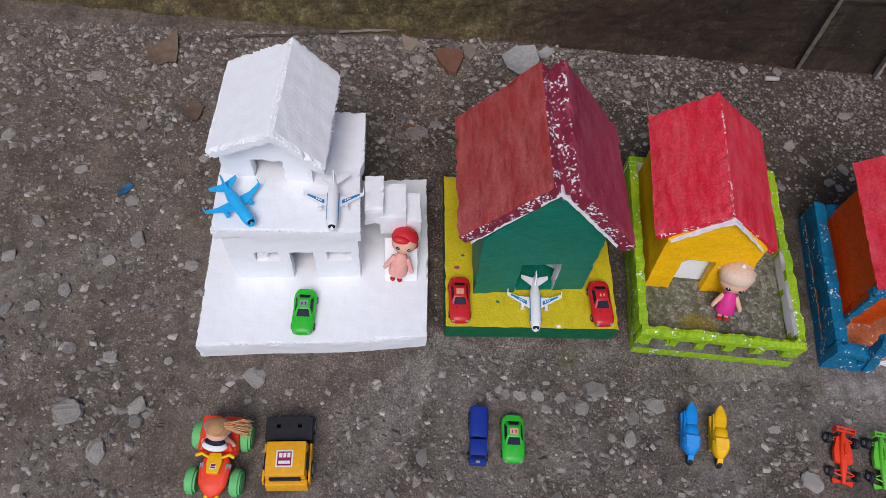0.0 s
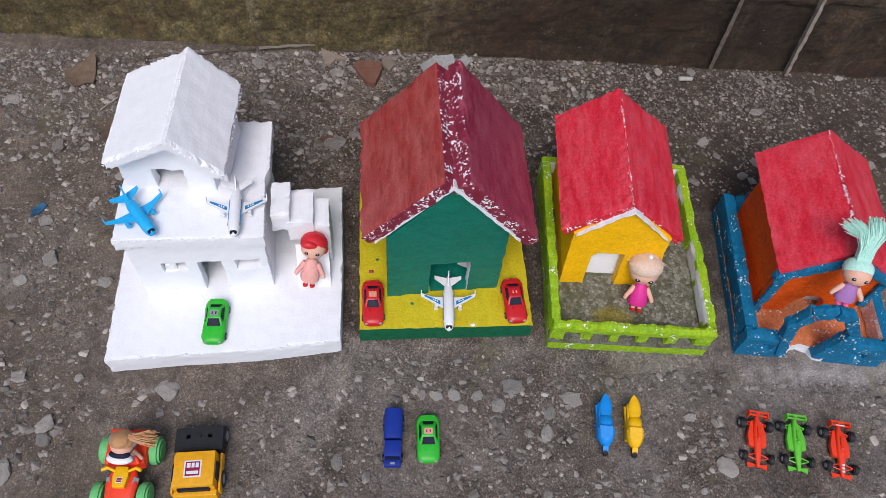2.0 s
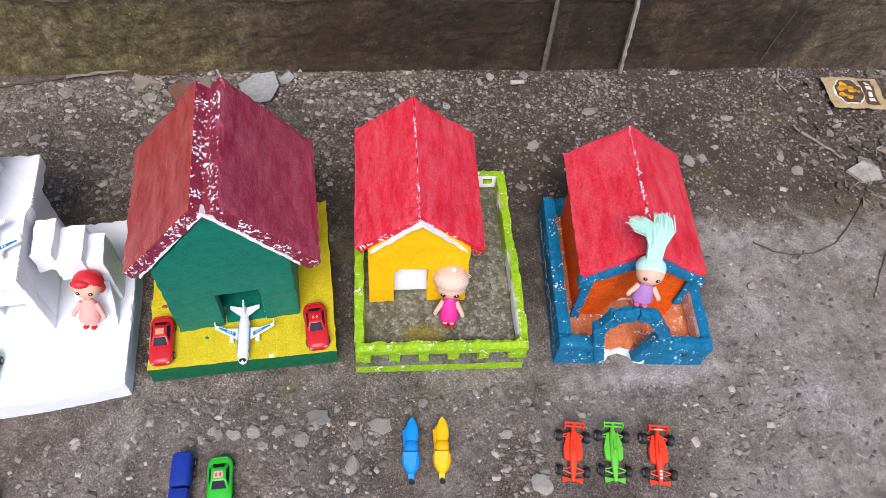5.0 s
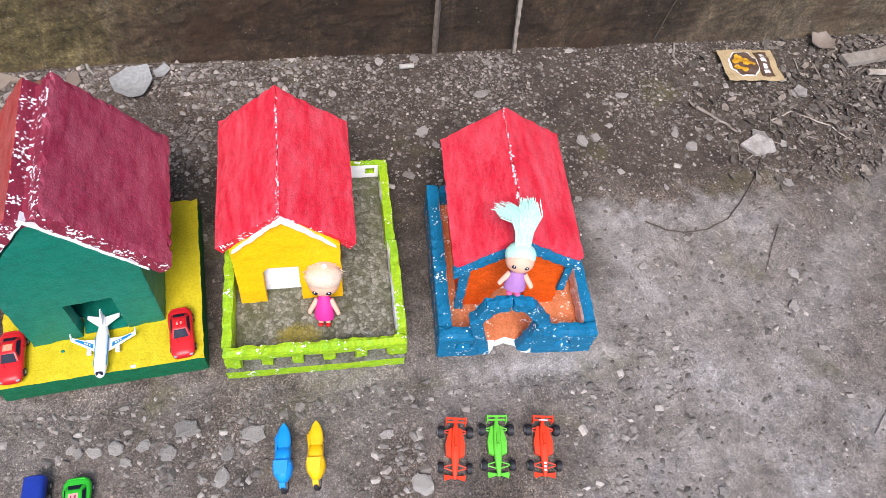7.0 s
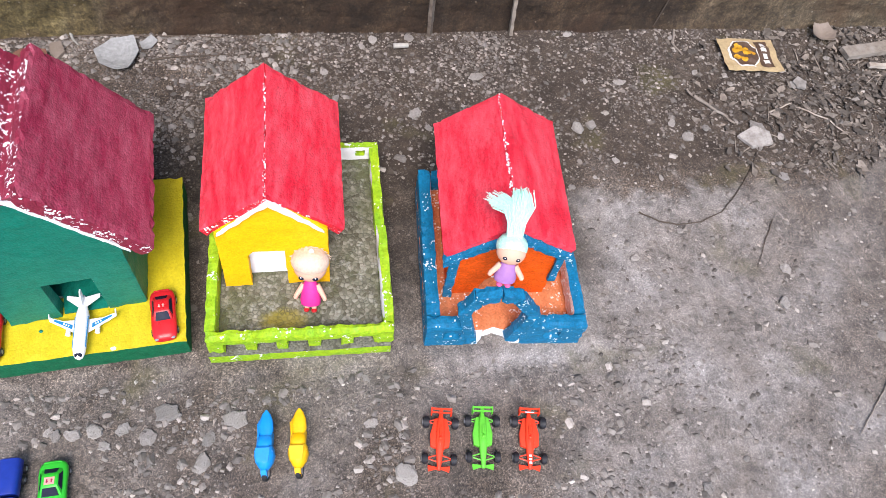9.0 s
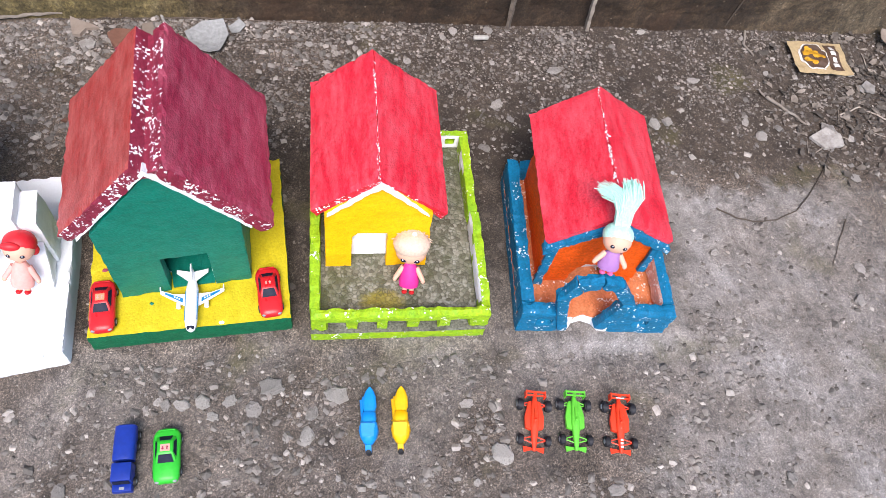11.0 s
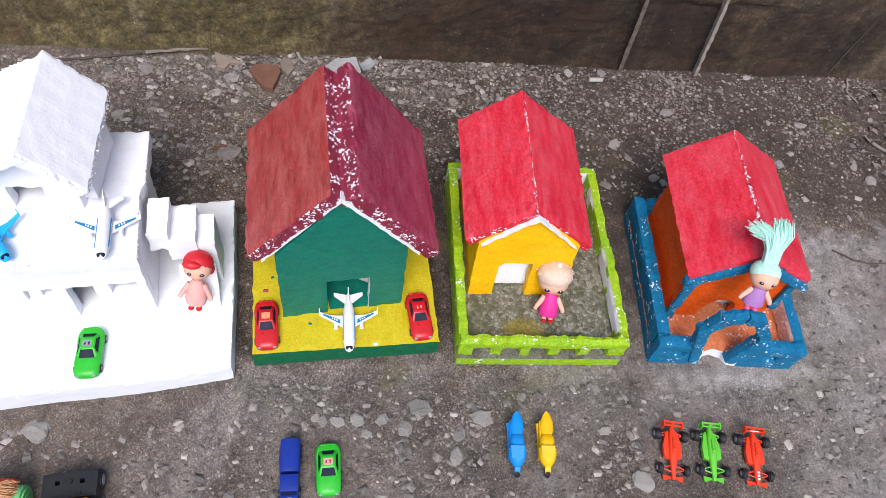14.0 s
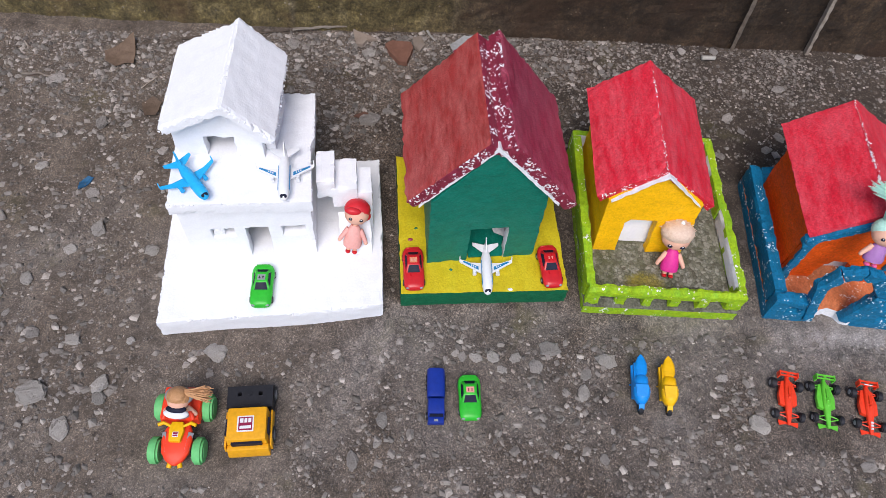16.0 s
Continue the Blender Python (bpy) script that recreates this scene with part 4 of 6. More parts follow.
# ---- toys ----
def toy_car(x, y, z, rz, paint, label, group, L=0.073, W=0.0335, decal=None, ink=None):
    c = thing("toy_car", x, y, z, rz, label, "toy car", group)
    bm = bmesh.new()
    s = [(-0.50, 0.30, 0.0085, 0.0030), (-0.475, 0.40, 0.0090, 0.0050), (-0.40, 0.46, 0.0098, 0.0062), (-0.20, 0.485, 0.0108, 0.0072), (0.05, 0.47, 0.0112, 0.0076),
         (0.26, 0.50, 0.0118, 0.0080), (0.38, 0.475, 0.0120, 0.0078), (0.45, 0.41, 0.0122, 0.0066), (0.485, 0.32, 0.0122, 0.0050), (0.50, 0.20, 0.0122, 0.0034)]
    loft(bm, [(a * L, w * W, zc, hh) for a, w, zc, hh in s], 24, 0.74)
    part("body", bm, paint, c, smooth=True)
    lo, hi = (-0.39 * W, 0.39 * W, -0.17 * L, 0.38 * L), (-0.27 * W, 0.27 * W, 0.00 * L, 0.21 * L)
    z0, z1 = 0.0165, 0.0255
    bm = bmesh.new()
    hexa(bm, lo, hi, z0, z1)
    soften(bm, 0.0028)
    part("cabin", bm, paint, c, smooth=True)

    def on_face(p, q, u0, u1, v0, v1, lift):
        (a, b), (d, e) = p, q
        pts = []
        for u, v in ((u0, v0), (u1, v0), (u1, v1), (u0, v1)):
            lower, upper = Vector(a).lerp(b, u), Vector(d).lerp(e, u)
            pts.append(lower.lerp(upper, v))
        n = (pts[1] - pts[0]).cross(pts[3] - pts[0]).normalized()
        return [t + n * lift for t in pts]
    bl, br, tl, tr = (lo[0], lo[2], z0), (lo[1], lo[2], z0), (hi[0], hi[2], z1), (hi[1], hi[2], z1)
    BL, BR, TL, TR = (lo[0], lo[3], z0), (lo[1], lo[3], z0), (hi[0], hi[3], z1), (hi[1], hi[3], z1)
    for nm, p, q, box4 in (("windscreen", (bl, br), (tl, tr), (0.12, 0.88, 0.12, 0.86)), ("rear_window", (BR, BL), (TR, TL), (0.16, 0.84, 0.30, 0.84)),
                           ("side_window", (br, BR), (tr, TR), (0.14, 0.86, 0.25, 0.85)), ("side_window", (BL, bl), (TL, tl), (0.14, 0.86, 0.25, 0.85))):
        bm = bmesh.new()
        plate(bm, on_face(p, q, *box4, 0.0001), 0.0006)
        part(nm, bm, P_GLASS, c)
    for sx in (-1, 1):
        for wy in (-0.30, 0.31):
            wheel(c, sx * 0.43 * W, wy * L, 0.0058, 0.0058, 0.0048)
        bm = bmesh.new()
        ell(bm, (sx * 0.30 * W, -0.475 * L, 0.0115), (0.003, 0.0022, 0.0016), seg=10)
        part("headlight", bm, P_GREY, c, smooth=True)
    bm = bmesh.new()
    hexa(bm, (-0.31 * W, 0.31 * W, 0.435 * L, 0.470 * L), (-0.29 * W, 0.29 * W, 0.44 * L, 0.475 * L), 0.0170, 0.0188)
    soften(bm, 0.0006, 1)
    part("spoiler", bm, paint, c, smooth=True)
    if decal:
        bm = bmesh.new()
        box(bm, -0.17 * W, 0.17 * W, 0.03 * L, 0.16 * L, z1 - 0.0004, z1 + 0.0003)
        d = part("roof_sticker", bm, decal, c, "printed roof sticker")
        bm = bmesh.new()
        for k in (-1, 1):
            box(bm, (k * 0.075 - 0.022) * W, (k * 0.075 + 0.022) * W, 0.060 * L, 0.125 * L, z1 + 0.0003, z1 + 0.0006)
            box(bm, (k * 0.075 - 0.045) * W, (k * 0.075 + 0.045) * W, (0.086 + 0.012 * k) * L, (0.096 + 0.012 * k) * L, z1 + 0.0003, z1 + 0.0008)
        part("print", bm, ink, d)
    return c


def toy_plane(x, y, z, rz, paint, label, striped, L=0.090, S=0.082, tip=0.0):
    p = thing("toy_plane", x, y, z, rz, label, "toy plane", "toy planes")
    p.matrix_world = pose(x, y, z, tip, 0, rz)
    r, zc = 0.0082, 0.0145
    bm = bmesh.new()
    loft(bm, [(-0.50 * L, 0.0012, zc - 0.002, 0.0012), (-0.475 * L, 0.0048, zc - 0.0012, 0.0044), (-0.42 * L, 0.0070, zc - 0.0004, 0.0066), (-0.33 * L, r, zc, r), (0.18 * L, r, zc, r),
              (0.34 * L, 0.0050, zc + 0.0014, 0.0052), (0.46 * L, 0.0024, zc + 0.003, 0.0028), (0.50 * L, 0.0009, zc + 0.0036, 0.0012)], 18, 1.0)
    part("fuselage", bm, paint, p, smooth=True)
    bm = bmesh.new()
    loft(bm, [(-0.478 * L, 0.0038, zc + 0.0006, 0.0022), (-0.455 * L, 0.0049, zc + 0.0014, 0.0030), (-0.435 * L, 0.0046, zc + 0.0024, 0.0032)], 12, 0.8)
    part("cockpit_window", bm, P_GLASS, p, smooth=True)
    for s in (-1, 1):
        bm = bmesh.new()
        prism(bm, [(s * 0.004, -0.10 * L), (s * 0.5 * S, 0.15 * L), (s * 0.5 * S, 0.21 * L), (s * 0.30 * S, 0.14 * L), (s * 0.004, 0.13 * L)], zc - 0.0042, zc - 0.0024, "z")
        prism(bm, [(0.155 * L, zc - 0.003), (0.215 * L, zc - 0.003), (0.235 * L, zc + 0.0035), (0.205 * L, zc + 0.0035)], s * (0.5 * S - 0.0008), s * (0.5 * S + 0.0004), "x")
        w = part("wing", bm, paint, p)
        if striped:
            bm = bmesh.new()
            prism(bm, [(s * 0.012, -0.010 * L), (s * 0.44 * S, 0.148 * L), (s * 0.43 * S, 0.172 * L), (s * 0.012, 0.060 * L)], zc - 0.0024, zc - 0.0019, "z")
            part("wing_stripe", bm, P_STRIPE, w, "blue printed stripe")
            bm = bmesh.new()
            for k in range(3):
                box(bm, s * (0.0165 + 0.003 * k) - 0.0009, s * (0.0165 + 0.003 * k) + 0.0009, 0.040 * L + 0.0015 * k, 0.064 * L + 0.0015 * k, zc - 0.0019, zc - 0.0015)
            part("wing_print", bm, P_WHITE, w)
            bm = bmesh.new()
            box(bm, s * 0.0076 - 0.0007, s * 0.0076 + 0.0007, -0.33 * L, 0.15 * L, zc + 0.0010, zc + 0.0034)
            part("window_band", bm, P_STRIPE, p, "blue printed window band")
        bm = bmesh.new()
        rod(bm, (s * 0.22 * S, -0.075 * L, zc - 0.0068), (s * 0.22 * S, 0.085 * L, zc - 0.0068), 0.0033, 0.0024, seg=14)
        part("engine", bm, paint, p, smooth=True)
        bm = bmesh.new()
        rod(bm, (s * 0.09 * S, 0.07 * L, 0.0), (s * 0.09 * S, 0.07 * L, zc - 0.005), 0.0022, seg=8)
        part("landing_gear", bm, paint, p)
        bm = bmesh.new()
        prism(bm, [(s * 0.001, 0.27 * L), (s * 0.25 * S, 0.45 * L), (s * 0.25 * S, 0.51 * L), (s * 0.001, 0.46 * L)], zc + 0.0028, zc + 0.0042, "z")
        part("tailplane", bm, paint, p)
    bm = bmesh.new()
    prism(bm, [(0.27 * L, zc + 0.004), (0.43 * L, zc + 0.021), (0.50 * L, zc + 0.021), (0.47 * L, zc + 0.003)], -0.0008, 0.0008, "x")
    part("tail_fin", bm, paint, p)
    bm = bmesh.new()
    rod(bm, (0, -0.33 * L, 0.0), (0, -0.33 * L, zc - 0.005), 0.0020, seg=8)
    part("nose_gear", bm, paint, p)
    return p


def race_car(x, y, rz, paint, label, marked=False):
    c = thing("toy_race_car", x, y, GROUND, rz, label, "toy race car", "toy race cars")
    L = 0.080
    bm = bmesh.new()
    loft(bm, [(-0.48 * L, 0.0022, 0.0070, 0.0018), (-0.40 * L, 0.0030, 0.0080, 0.0026), (-0.18 * L, 0.0050, 0.0095, 0.0042), (-0.05 * L, 0.0060, 0.0105, 0.0055), (0.30 * L, 0.0050, 0.0115, 0.0060), (0.45 * L, 0.0022, 0.0105, 0.0035)], 14, 0.7)
    part("body", bm, paint, c, smooth=True)
    for s in (-1, 1):
        bm = bmesh.new()
        prism(bm, [(s * 0.004, -0.14 * L), (s * 0.0125, -0.10 * L), (s * 0.0135, 0.10 * L), (s * 0.0085, 0.36 * L), (s * 0.004, 0.38 * L)], 0.0040, 0.0115, "z")
        soften(bm, 0.0012)
        part("side_pod", bm, paint, c, smooth=True)
        for wy, r, w, ax in ((-0.30, 0.0074, 0.0078, 0.0190), (0.31, 0.0080, 0.0090, 0.0195)):
            wheel(c, s * ax, wy * L, r, r, w)
            bm = bmesh.new()
            rod(bm, (s * 0.003, (wy - 0.05) * L, 0.0085), (s * (ax - 0.003), wy * L, 0.0085), 0.0009, seg=6)
            rod(bm, (s * 0.003, (wy + 0.06) * L, 0.0085), (s * (ax - 0.003), (wy + 0.01) * L, 0.0085), 0.0009, seg=6)
            part("axle_arm", bm, paint, c)
    bm = bmesh.new()
    ell(bm, (0, -0.02 * L, 0.0158), (0.0030, 0.0062, 0.0010), seg=12)
    part("cockpit", bm, plastic_dark(paint), c, smooth=True)
    bm = bmesh.new()
    ell(bm, (0, 0.02 * L, 0.0165), (0.0024, 0.0026, 0.0026), seg=10)
    loft(bm, [(0.06 * L, 0.0022, 0.0165, 0.0035), (0.20 * L, 0.0020, 0.0165, 0.0028), (0.36 * L, 0.0010, 0.0135, 0.0015)], 10)
    part("engine_cover", bm, paint, c, smooth=True)
    bm = bmesh.new()
    prism(bm, [(-0.0135, -0.50 * L), (-0.004, -0.46 * L), (0.004, -0.46 * L), (0.0135, -0.50 * L), (0.0145, -0.44 * L), (0.0145, -0.40 * L), (0.003, -0.42 * L), (-0.003, -0.42 * L), (-0.0145, -0.40 * L), (-0.0145, -0.44 * L)], 0.0035, 0.0050, "z")
    part("front_wing", bm, paint, c)
    bm = bmesh.new()
    box(bm, -0.0125, 0.0125, 0.425 * L, 0.450 * L, 0.0185, 0.0200)
    box(bm, -0.0125, 0.0125, 0.480 * L, 0.510 * L, 0.0200, 0.0215)
    for s in (-1, 1):
        box(bm, s * 0.0132 - 0.0008, s * 0.0132 + 0.0008, 0.41 * L, 0.515 * L, 0.0105, 0.0225)
    box(bm, -0.002, 0.002, 0.43 * L, 0.49 * L, 0.0100, 0.0190)
    part("rear_wing", bm, paint, c)
    if marked:
        bm = bmesh.new()
        for k in range(3):
            box(bm, -0.0018, 0.0018, (-0.40 + 0.055 * k) * L, (-0.37 + 0.055 * k) * L, 0.0110 + 0.0008 * k, 0.0124 + 0.0008 * k)
        part("nose_print", bm, P_WHITE, c, "white printed marks")
        bm = bmesh.new()
        box(bm, -0.006, 0.006, 0.430 * L, 0.446 * L, 0.0198, 0.0204)
        part("wing_print", bm, P_WHITE, c, "white printed bar")
    return c


DARKENED = {}


def plastic_dark(m):
    if m not in DARKENED:
        DARKENED[m] = P_BLACK if m is P_BLACK else m
    return DARKENED[m]


def motorbike(x, y, rz, paint, label, lean):
    b = thing("toy_motorbike", x, y, GROUND, rz, label, "toy motorbike", "toy motorbikes")
    b.matrix_world = pose(x, y, GROUND, 0, lean, rz)
    L = 0.082
    bm = bmesh.new()
    loft(bm, [(0.50 * L, 0.0010, 0.034, 0.0010), (0.44 * L, 0.0050, 0.032, 0.0025), (0.34 * L, 0.0080, 0.030, 0.0045), (0.20 * L, 0.0088, 0.027, 0.0065), (0.12 * L, 0.0066, 0.0255, 0.0070)], 14, 0.75)
    part("tail_cowl", bm, paint, b, smooth=True)
    bm = bmesh.new()
    loft(bm, [(0.14 * L, 0.0060, 0.0250, 0.0055), (0.08 * L, 0.0086, 0.0275, 0.0075), (-0.02 * L, 0.0092, 0.0280, 0.0085), (-0.10 * L, 0.0070, 0.0265, 0.0080)], 14, 0.75)
    part("fuel_tank", bm, paint, b, smooth=True)
    bm = bmesh.new()
    loft(bm, [(-0.06 * L, 0.0100, 0.0235, 0.0120), (-0.18 * L, 0.0120, 0.0230, 0.0130), (-0.28 * L, 0.0100, 0.0220, 0.0120), (-0.36 * L, 0.0060, 0.0205, 0.0085), (-0.40 * L, 0.0025, 0.0190, 0.0040)], 14, 0.7)
    part("front_fairing", bm, paint, b, smooth=True)
    bm = bmesh.new()
    hexa(bm, (-0.0065, 0.0065, -0.20 * L, 0.22 * L), (-0.0055, 0.0055, -0.14 * L, 0.18 * L), 0.010, 0.024)
    soften(bm, 0.0015)
    part("engine_block", bm, paint, b, smooth=True)
    for s in (-1, 1):
        bm = bmesh.new()
        rod(bm, (s * 0.003, -0.16 * L, 0.031), (s * 0.0105, -0.13 * L, 0.031), 0.0014, seg=8)
        part("handlebar", bm, paint, b, smooth=True)
    bm = bmesh.new()
    hexa(bm, (-0.0115, -0.0075, -0.24 * L, 0.34 * L), (-0.0095, -0.0070, -0.20 * L, 0.36 * L), 0.006, 0.0300)
    soften(bm, 0.001)
    part("side_fairing", bm, paint, b, smooth=True)
    bm = bmesh.new()
    plate(bm, [(-0.0070, -0.30 * L, 0.0330), (0.0070, -0.30 * L, 0.0330), (0.0085, -0.10 * L, 0.0375), (-0.0085, -0.10 * L, 0.0375)], 0.0012)
    part("windshield", bm, paint, b)
    bm = bmesh.new()
    prism(bm, [(-0.34 * L, 0.020), (-0.44 * L, 0.017), (-0.49 * L, 0.013), (-0.46 * L, 0.020), (-0.40 * L, 0.024)], -0.0035, 0.0035, "x")
    part("front_mudguard", bm, paint, b)
    for wy in (-0.40, 0.30):
        wheel(b, 0.0001, wy * L, 0.0105, 0.0105, 0.0065)
    bm = bmesh.new()
    rod(bm, (-0.004, 0.05 * L, 0.012), (-0.0125, 0.06 * L, 0.0020), 0.0012, seg=6)
    part("side_stand", bm, paint, b)
    # exhaust on the side of the tail
    bm = bmesh.new()
    rod(bm, (-0.0085, -0.05 * L, 0.0150), (-0.0105, 0.34 * L, 0.0215), 0.0018, 0.0028, seg=10)
    part("exhaust_pipe", bm, paint, b, smooth=True)
    for o in b.children_recursive:
        o.data.transform(Matrix.Diagonal((1.08, 1.0, 1.0, 1.0)))
    return b


def blue_lorry():
    t = thing("toy_lorry", 0.0462, -0.156, GROUND, -2.5, "dark blue plastic toy lorry with a rounded tank body", "toy lorry")
    bm = bmesh.new()
    loft(bm, [(0.044, 0.0100, 0.0160, 0.0075), (0.042, 0.0128, 0.0165, 0.0098), (0.030, 0.0132, 0.0168, 0.0102), (0.000, 0.0132, 0.0168, 0.0102), (-0.004, 0.0126, 0.0165, 0.0096)], 20, 0.6)
    part("tank", bm, P_BLUE, t, smooth=True)
    bm = bmesh.new()
    hexa(bm, (-0.0122, 0.0122, -0.0335, -0.0075), (-0.0116, 0.0116, -0.0315, -0.0080), 0.006, 0.0265)
    soften(bm, 0.0014)
    part("cab", bm, P_BLUE, t, smooth=True)
    bm = bmesh.new()
    hexa(bm, (-0.0120, 0.0120, -0.0430, -0.0330), (-0.0112, 0.0112, -0.0425, -0.0330), 0.005, 0.0150)
    soften(bm, 0.0012)
    part("bonnet", bm, P_BLUE, t, smooth=True)
    bm = bmesh.new()
    plate(bm, [(-0.0098, -0.0336, 0.0165), (0.0098, -0.0336, 0.0165), (0.0095, -0.0322, 0.0245), (-0.0095, -0.0322, 0.0245)], 0.0005)
    part("windscreen", bm, P_GLASS, t)
    bm = bmesh.new()
    box(bm, -0.003, 0.003, -0.0405, -0.0370, 0.0150, 0.0155)
    part("badge", bm, P_GREY, t)
    bm = bmesh.new()
    box(bm, -0.0095, 0.0095, -0.042, 0.042, 0.0045, 0.0085)
    part("chassis", bm, P_BLACK, t)
    for s in (-1, 1):
        for wy in (-0.029, 0.018, 0.033):
            wheel(t, s * 0.0122, wy, 0.0062, 0.0062, 0.0050)
    for o in t.children_recursive:
        o.data.transform(Matrix.Diagonal((1.0, 0.93, 1.0, 1.0)))


def tipper():
    t = thing("toy_truck", -0.215, -0.178, GROUND, 1.5, "amber plastic toy truck with a black rear chassis", "toy truck")
    bm = bmesh.new()
    hexa(bm, (-0.0300, 0.0300, -0.050, 0.004), (-0.0285, 0.0285, -0.047, 0.0025), 0.020, 0.050)
    soften(bm, 0.003)
    cab = part("cab", bm, P_AMBER, t, smooth=True)
    bm = bmesh.new()
    hexa(bm, (-0.0300, 0.0320, -0.0605, -0.0490), (-0.0290, 0.0310, -0.0570, -0.0485), 0.010, 0.0335)
    soften(bm, 0.002)
    part("bumper", bm, P_AMBER, t, smooth=True)
    bm = bmesh.new()
    box(bm, -0.022, 0.022, -0.0512, -0.0480, 0.0335, 0.0440)
    part("windscreen", bm, P_GLASS, t)
    for s in (-1, 1):
        bm = bmesh.new()
        box(bm, s * 0.0305 - 0.0012, s * 0.0305 + 0.0012, -0.036, -0.012, 0.030, 0.043)
        part("side_window", bm, P_GLASS, t)
        bm = bmesh.new()
        hexa(bm, (s * 0.0335 - 0.0018, s * 0.0335 + 0.0018, -0.052, 0.006), (s * 0.0330 - 0.0015, s * 0.0330 + 0.0015, -0.050, 0.004), 0.014, 0.0300)
        soften(bm, 0.001)
        part("side_panel", bm, P_AMBER, t, smooth=True)
        for wy in (-0.030, 0.034):
            wheel(t, s * 0.0300, wy, 0.0150, 0.0150, 0.0120)
    # black rear frame with two square sockets
    bm = bmesh.new()
    for a, b in ((-0.034, -0.0185), (-0.0125, 0.0125), (0.0185, 0.034)):
        box(bm, a, b, 0.008, 0.042, 0.014, 0.036)
    for a, b in ((-0.0185, -0.0125), (0.0125, 0.0185)):
        for y0, y1 in ((0.008, 0.026), (0.032, 0.042)):
            box(bm, a, b, y0, y1, 0.014, 0.036)
    bmesh.ops.remove_doubles(bm, verts=bm.verts, dist=1e-5)
    bmesh.ops.dissolve_limit(bm, angle_limit=0.02, verts=bm.verts, edges=bm.edges)
    part("rear_chassis", bm, P_BLACK, t, "black plastic frame")
    bm = bmesh.new()
    rod(bm, (0, 0.029, 0.034), (0, 0.029, 0.0385), 0.0030, seg=14)
    part("peg", bm, P_BLACK, t, smooth=True)
    bm = bmesh.new()
    box(bm, -0.015, 0.015, 0.0118, 0.0145, 0.036, 0.0375)
    part("lip", bm, P_BLACK, t)
    bm = bmesh.new()
    box(bm, -0.0135, 0.0105, -0.035, -0.011, 0.0496, 0.0503)
    st = part("sticker", bm, P_WHITE, cab, "white sticker with a magenta panel")
    bm = bmesh.new()
    box(bm, -0.0115, 0.0085, -0.033, -0.013, 0.0503, 0.0507)
    part("sticker_panel", bm, P_MAGENTAPRINT, t)
    bm = bmesh.new()
    for a, b, y0, y1 in ((-0.0095, -0.0045, -0.0215, -0.0150), (-0.0030, 0.0010, -0.0215, -0.0150), (0.0025, 0.0068, -0.0215, -0.0150), (-0.0095, 0.0068, -0.0305, -0.0262)):
        box(bm, a, b, y0, y1, 0.0507, 0.0511)
    part("sticker_print", bm, P_WHITE, t)
    for o in t.children_recursive:
        o.data.transform(Matrix.Scale(0.92, 4))


